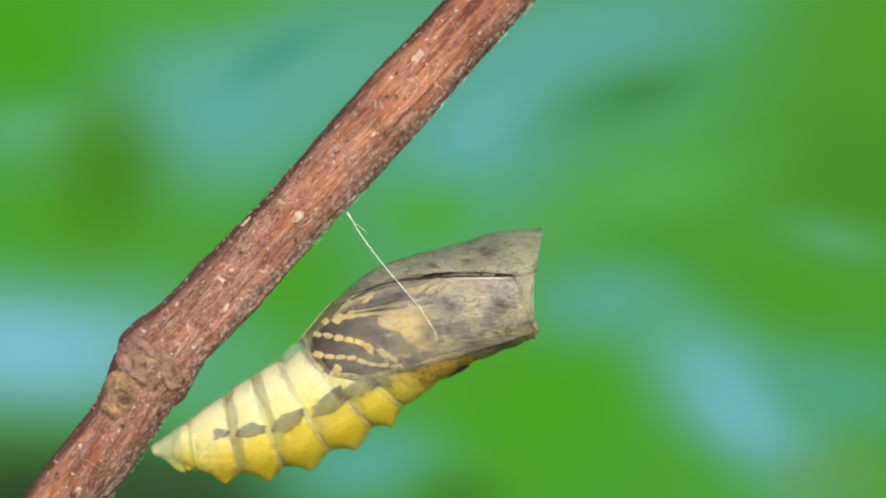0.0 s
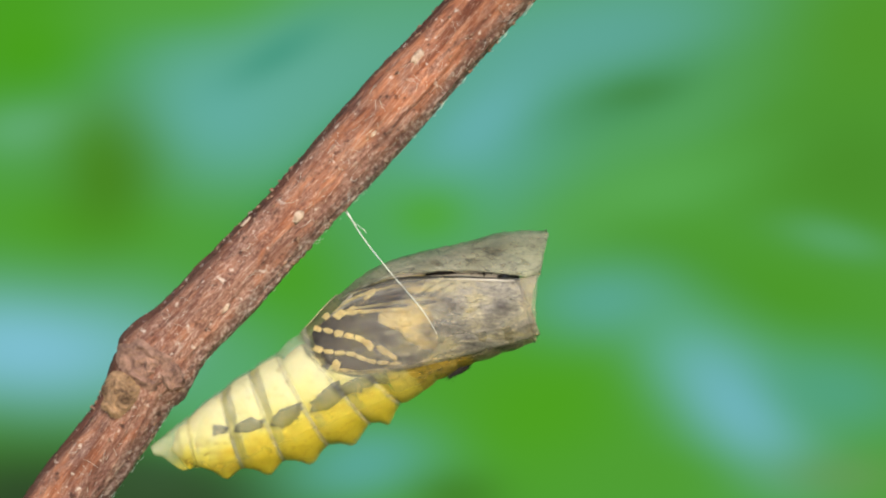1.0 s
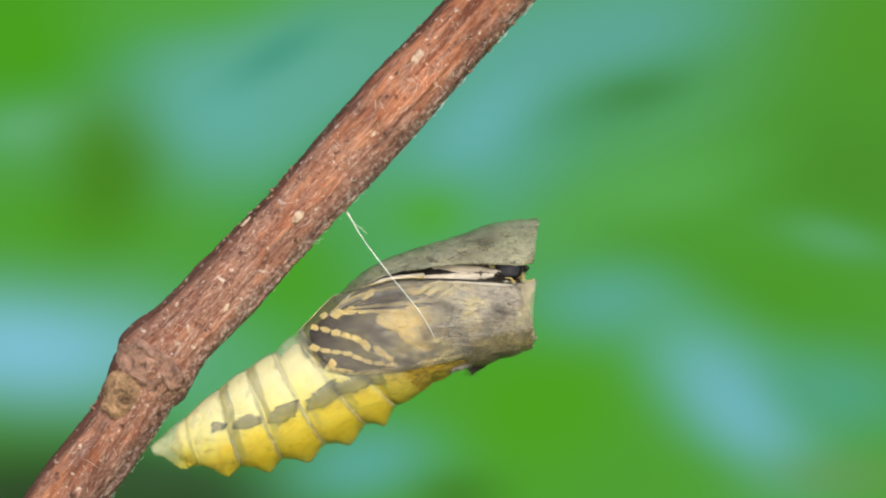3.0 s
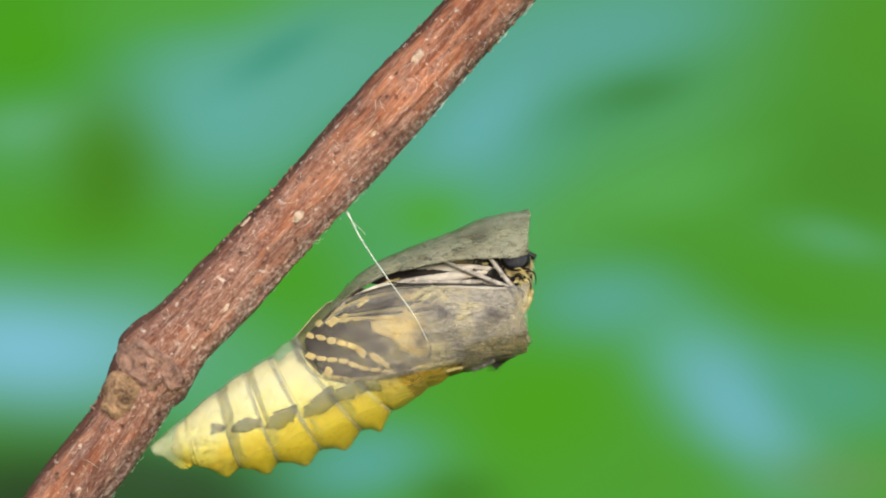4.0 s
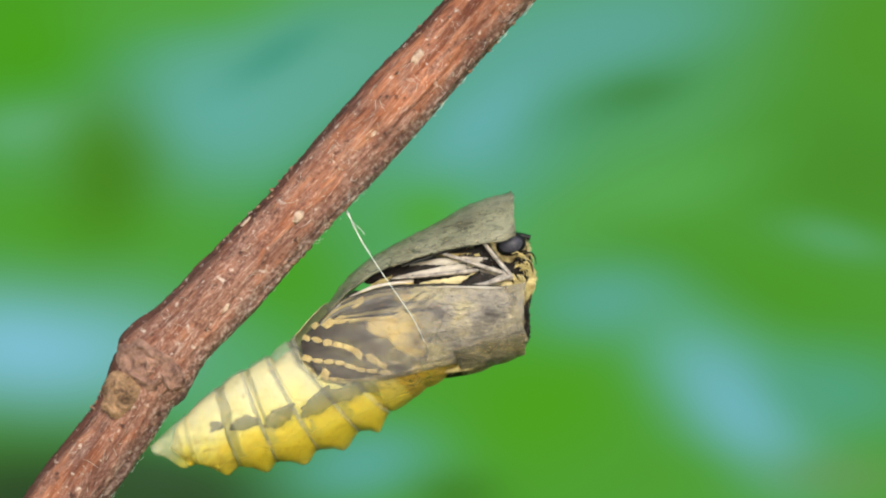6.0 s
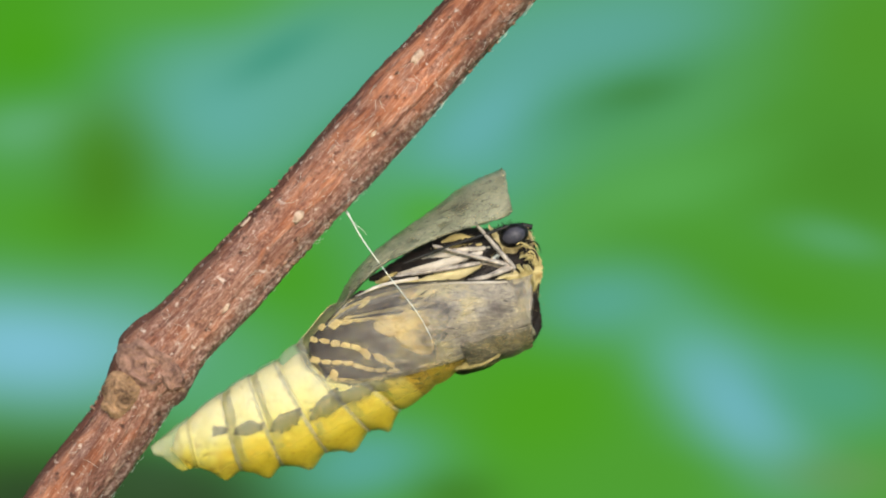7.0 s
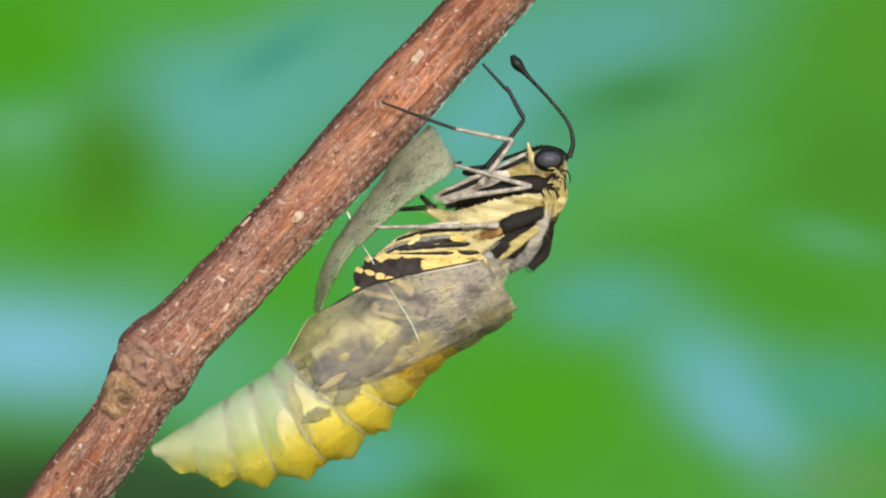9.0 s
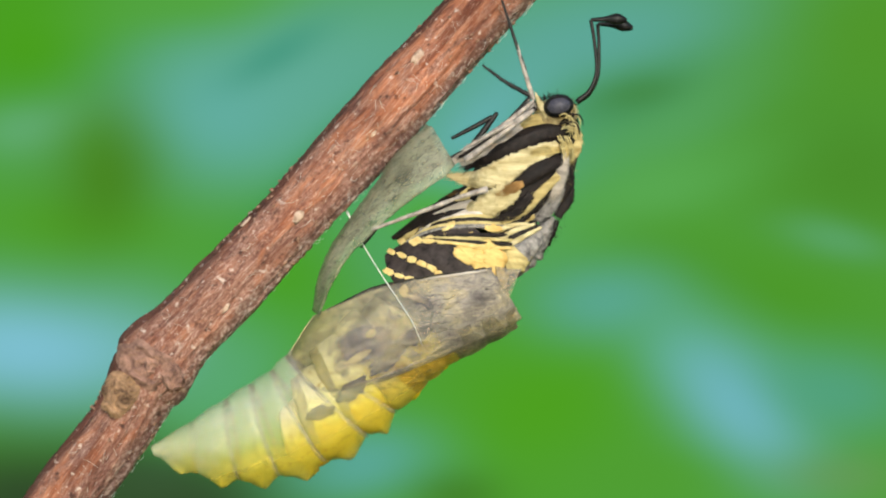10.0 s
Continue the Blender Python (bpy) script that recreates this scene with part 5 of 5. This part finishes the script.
    # the butterfly: place of the eye on the drawing and turn of the body
    inside = [(0.0, 874, 486, -25), (0.6, 870, 482, -24), (0.7, 878, 490, -26), (1.3, 878, 488, -26), (1.8, 876, 474, -25), (2.0, 884, 478, -25), (2.5, 892, 484, -25), (3.8, 908, 458, -11), (4.7, 921, 451, -11), (4.8, 915, 430, -6), (5.0, 896, 380, 5), (5.1, 896, 388, 5), (5.2, 900, 424, 2), (5.5, 908, 450, 0), (5.7, 907, 456, 0), (6.8, 893, 367, 8), (6.9, 893, 370, 8), (7.0, 908, 416, 8), (7.2, 920, 450, 2), (7.5, 922, 455, 0)]
    out = [(7.6, 954, 352, -13), (8.0, 996, 355, -18), (8.1, 1008, 354, -18), (8.2, 982, 282, -9), (8.3, 943, 261, 0), (8.5, 937, 261, -2), (8.6, 955, 270, -5), (8.8, 966, 278, -8), (9.0, 970, 283, -9), (9.5, 991, 293, -18), (9.7, 1000, 270, -20), (9.8, 1010, 267, -20), (10.0, 987, 189, 0)]
    insect = inside + out
    when = sorted([r[0] for r in insect] + steps)

    def root(t):
        a, b, turn = read(insect, t)
        x, z = spin(87 / 25, 141 / 25, turn)
        return flat_pose(sheet(a, b) - Vector((x, 0, z)), turn)

    walk(butterfly, [(t, root(t)) for t in when])

    def carried(t, p, ccw):
        """A world pose brought into the insect's own space."""
        return root(t).inverted() @ flat_pose(p, ccw)

    # wings: in the shell they go with it, then hang out of it
    hang = [(7.6, 606, 515, 3), (8.0, 611, 519, 2), (8.1, 612, 518, 2), (8.2, 634, 504, -1), (8.3, 660, 492, -4), (8.5, 664, 487, -10), (8.6, 660, 486, -10), (8.8, 645, 483, -8), (9.0, 639, 480, -7), (9.5, 635, 480, -3), (9.7, 640, 478, -3), (9.8, 645, 477, -3), (10.0, 695, 448, -12)]
    spot0 = sheet(566, 592) - TAIL - WING_C
    for ob, y in zip(wings, (0.0, 0.0)):
        rows = []
        for t in when:
            if t < 7.55:
                q, turn = front_pose(WING_C, t)
                gap = read([(0.0, 0), (2.7, 0), (3.8, 5), (4.7, 5), (5.0, 5), (7.5, 5)], t)[0]
                q = q + TAIL + along(0, gap if ob is wings[1] else 0)
            else:
                a, b, turn = read(hang, t)
                x, z = spin(spot0.x, spot0.z, turn)
                q = sheet(a, b) - Vector((x, 0, z))
            rows.append((t, carried(t, q, turn)))
        walk(ob, rows)

    # the hind wing stays in the shell while the fore wing comes out
    rows = []
    for t in when:
        q, turn = front_pose(HIND_AT, t)
        out_ = read([(7.6, 0.0), (8.5, 0.1), (9.5, 0.35), (10.0, 1.0)], t)[0]
        q = q + TAIL + (Vector((0, 1.3, 0)) if t < 7.55 else along(-6 + 70 * out_, 4 + 26 * out_))
        rows.append((t, carried(t, q, turn)))
    walk(hind_wing, rows)

    # the breast lies between shell and flap, then stands with the thorax
    rows = []
    for t in when:
        if t < 7.55:
            q, turn = front_pose(along(606, 74), t)
            m = flap_pose(t)
            p = m @ ((along(606, 74) - FLAP_PIVOT) * MM) / MM
            m_turn = flap_turn(t)
            p = q * 0.48 + p * 0.52 + TAIL
            rows.append((t, carried(t, p, 3 + (turn + m_turn) / 2)))
        else:
            rows.append((t, flat_pose(bf(814, 380, 0.9), 19)))
    walk(breast, rows)

    # the abdomen is drawn forward inside the shell
    for seg, pivot, mid in BELLY:
        rows = []
        for t in when:
            if t < 7.55:
                q, turn = shell_pose(pivot, min(0.98, BELLY.index((seg, pivot, mid)) / 5.5), t)
            else:
                far_ = (66 if mid < 60 else 32 if mid < 130 else 0) + 137 * read([(7.6, 0.95), (8.3, 1.0), (9.8, 1.0), (10.0, 1.06)], t)[0]
                lift = bot(mid + far_) - bot(mid) + (6 if mid > 300 else 6)
                q, turn = shell_pose(pivot + along(far_, lift), min(0.98, max(0.0, (mid + far_ - 40) / 330)), t)
            rows.append((t, carried(t, q + TAIL, turn)))
        walk(seg, rows)

    # antennae: turn as seen by the camera
    bend = [(0.0, 0), (9.7, 0), (9.8, -20), (9.9, -55), (10.0, -96)]
    near = [(0.0, 62), (7.5, 62), (7.6, 32), (8.0, 20), (8.1, 22), (8.3, 39), (8.4, 14), (8.5, -24), (8.6, -16), (9.0, -4), (9.5, -13), (9.7, -17), (9.8, -50), (10.0, -38)]
    far = [(0.0, 66), (7.5, 66), (7.6, 63), (8.1, 62), (8.3, 66), (8.5, 34), (8.6, 46), (9.0, 60), (9.7, 55), (9.75, -10), (9.8, -46), (10.0, -44)]
    for (ob, end), rows, y in ((antennae[0], near, -0.9), (antennae[1], far, 0.9)):
        got = []
        for t in sorted(set([r[0] for r in rows] + when)):
            own = read(insect, t)[2]
            deg = read(rows, t)[0] - own if t > 7.55 else 62 + 25
            away = read([(0.0, 0), (8.2, 0), (8.4, -58), (8.6, -58), (9.0, -30), (9.7, -20), (10.0, 0)], t)[0] if y > 0 else 0.0
            got.append((t, flat_pose(bf(1022, 180, y), deg) @ pose(0, 0, 0, away, 0, 0)))
        walk(end, [(t, flat_pose(Vector((-70 / 25, 0, 126 / 25)), a)) for t, a in bend])
        walk(ob, got)

    # legs: tip, two joints and root on the drawing; the first row is the folded pose
    legs = {
        "a": (-2.9, -2.6, [(7.5, 770, 464, 868, 446, 922, 512, 880, 520), (7.6, 670, 180, 800, 262, 888, 300, 830, 380), (8.0, 670, 180, 805, 240, 900, 268, 862, 345), (8.3, 672, 180, 800, 240, 898, 275, 840, 340), (8.5, 672, 180, 800, 240, 898, 275, 832, 345), (9.0, 675, 181, 805, 228, 908, 248, 848, 330), (9.5, 675, 181, 808, 225, 912, 240, 850, 320), (9.8, 675, 181, 810, 200, 916, 202, 856, 270), (10.0, 885, -10, 915, 80, 945, 178, 900, 215)]),
        "b": (0.6, 1.0, [(7.5, 770, 475, 840, 470, 900, 480, 800, 490), (7.6, 805, 316, 860, 328, 920, 335, 850, 370), (8.0, 815, 312, 872, 325, 935, 338, 870, 360), (8.3, 800, 276, 850, 262, 900, 250, 870, 330), (8.5, 855, 112, 878, 160, 890, 215, 850, 320), (9.0, 853, 112, 903, 165, 928, 211, 845, 318), (9.5, 845, 118, 900, 165, 936, 212, 860, 310), (9.8, 853, 115, 905, 155, 957, 188, 870, 275), (10.0, 853, 115, 895, 145, 940, 170, 890, 225)]),
        "c": (-2.8, -3.2, [(7.5, 715, 478, 790, 460, 915, 508, 890, 516), (7.6, 700, 372, 760, 358, 900, 354, 770, 390), (8.0, 725, 370, 800, 344, 935, 366, 795, 358), (8.3, 735, 300, 800, 280, 925, 352, 782, 372), (8.5, 735, 300, 800, 280, 925, 354, 785, 380), (9.0, 730, 310, 797, 290, 942, 330, 790, 352), (9.5, 735, 320, 806, 300, 950, 330, 800, 345), (9.8, 740, 300, 810, 280, 956, 291, 812, 298), (10.0, 750, 300, 812, 268, 945, 195, 815, 290)]),
        "d": (-2.2, -3.3, [(7.5, 690, 500, 728, 498, 862, 496, 890, 505), (7.6, 625, 425, 668, 410, 822, 426, 885, 420), (8.0, 630, 430, 672, 414, 828, 421, 885, 415), (8.3, 625, 430, 662, 402, 820, 390, 885, 385), (9.0, 628, 430, 665, 402, 822, 400, 885, 400), (9.5, 628, 430, 662, 400, 812, 394, 875, 390), (9.8, 630, 430, 665, 402, 808, 368, 870, 355), (10.0, 635, 440, 662, 405, 805, 352, 865, 335)]),
        "e": (0.8, 1.2, [(7.5, 720, 492, 765, 484, 825, 486, 860, 490), (7.6, 690, 400, 770, 385, 840, 385, 880, 390), (8.1, 690, 400, 770, 385, 840, 385, 880, 390), (8.3, 730, 350, 800, 333, 785, 375, 840, 390), (8.5, 720, 360, 790, 350, 780, 385, 840, 390), (9.0, 690, 372, 765, 366, 800, 400, 850, 400), (9.5, 755, 345, 820, 310, 850, 350, 880, 370), (9.8, 760, 345, 820, 310, 850, 350, 880, 360), (10.0, 798, 246, 878, 203, 835, 262, 880, 290)]),
    }
    for name, (y0, y1, rows) in legs.items():
        tarsus, tibia, femur = LEGS[name]
        keys = {tarsus: [], tibia: [], femur: []}
        for t in sorted(set([r[0] for r in rows] + when)):
            y = read([(0.0, 0.35 * y0), (2.7, 0.35 * y0), (3.8, y0), (7.5, y0)], t)[0] if t < 7.55 else y1
            v = read(rows, max(t, 7.5))
            if t < 7.55:
                ex, ey, _ = read(insect, t)
                v = [c + (ex - 920) * min(1.0, max(0.0, (c - 640) / 280)) if i % 2 == 0 else c + (ey - 455) * min(1.0, max(0.0, (v[i - 1] - 640) / 280)) for i, c in enumerate(v)]
            tip_, j1, j2, hip = [sheet(v[i], v[i + 1], y) for i in (0, 2, 4, 6)]
            for ob, p, q, hold in ((tarsus, j1, tip_, True), (tibia, j2, j1, False), (femur, j2, hip, False)):
                d = q - p
                ang = math.degrees(math.atan2(d.z, d.x))
                if hold and name in "cd" and t > 7.55:
                    p, q = p + Vector((0, 3.6, 0)), q + Vector((0, 3.6, 0))
                if hold:
                    p = q - d.normalized() * (ob.dimensions.x / MM)
                keys[ob].append((t, root(t).inverted() @ flat_pose(p, ang)))
        for ob, got in keys.items():
            walk(ob, got)


motions()
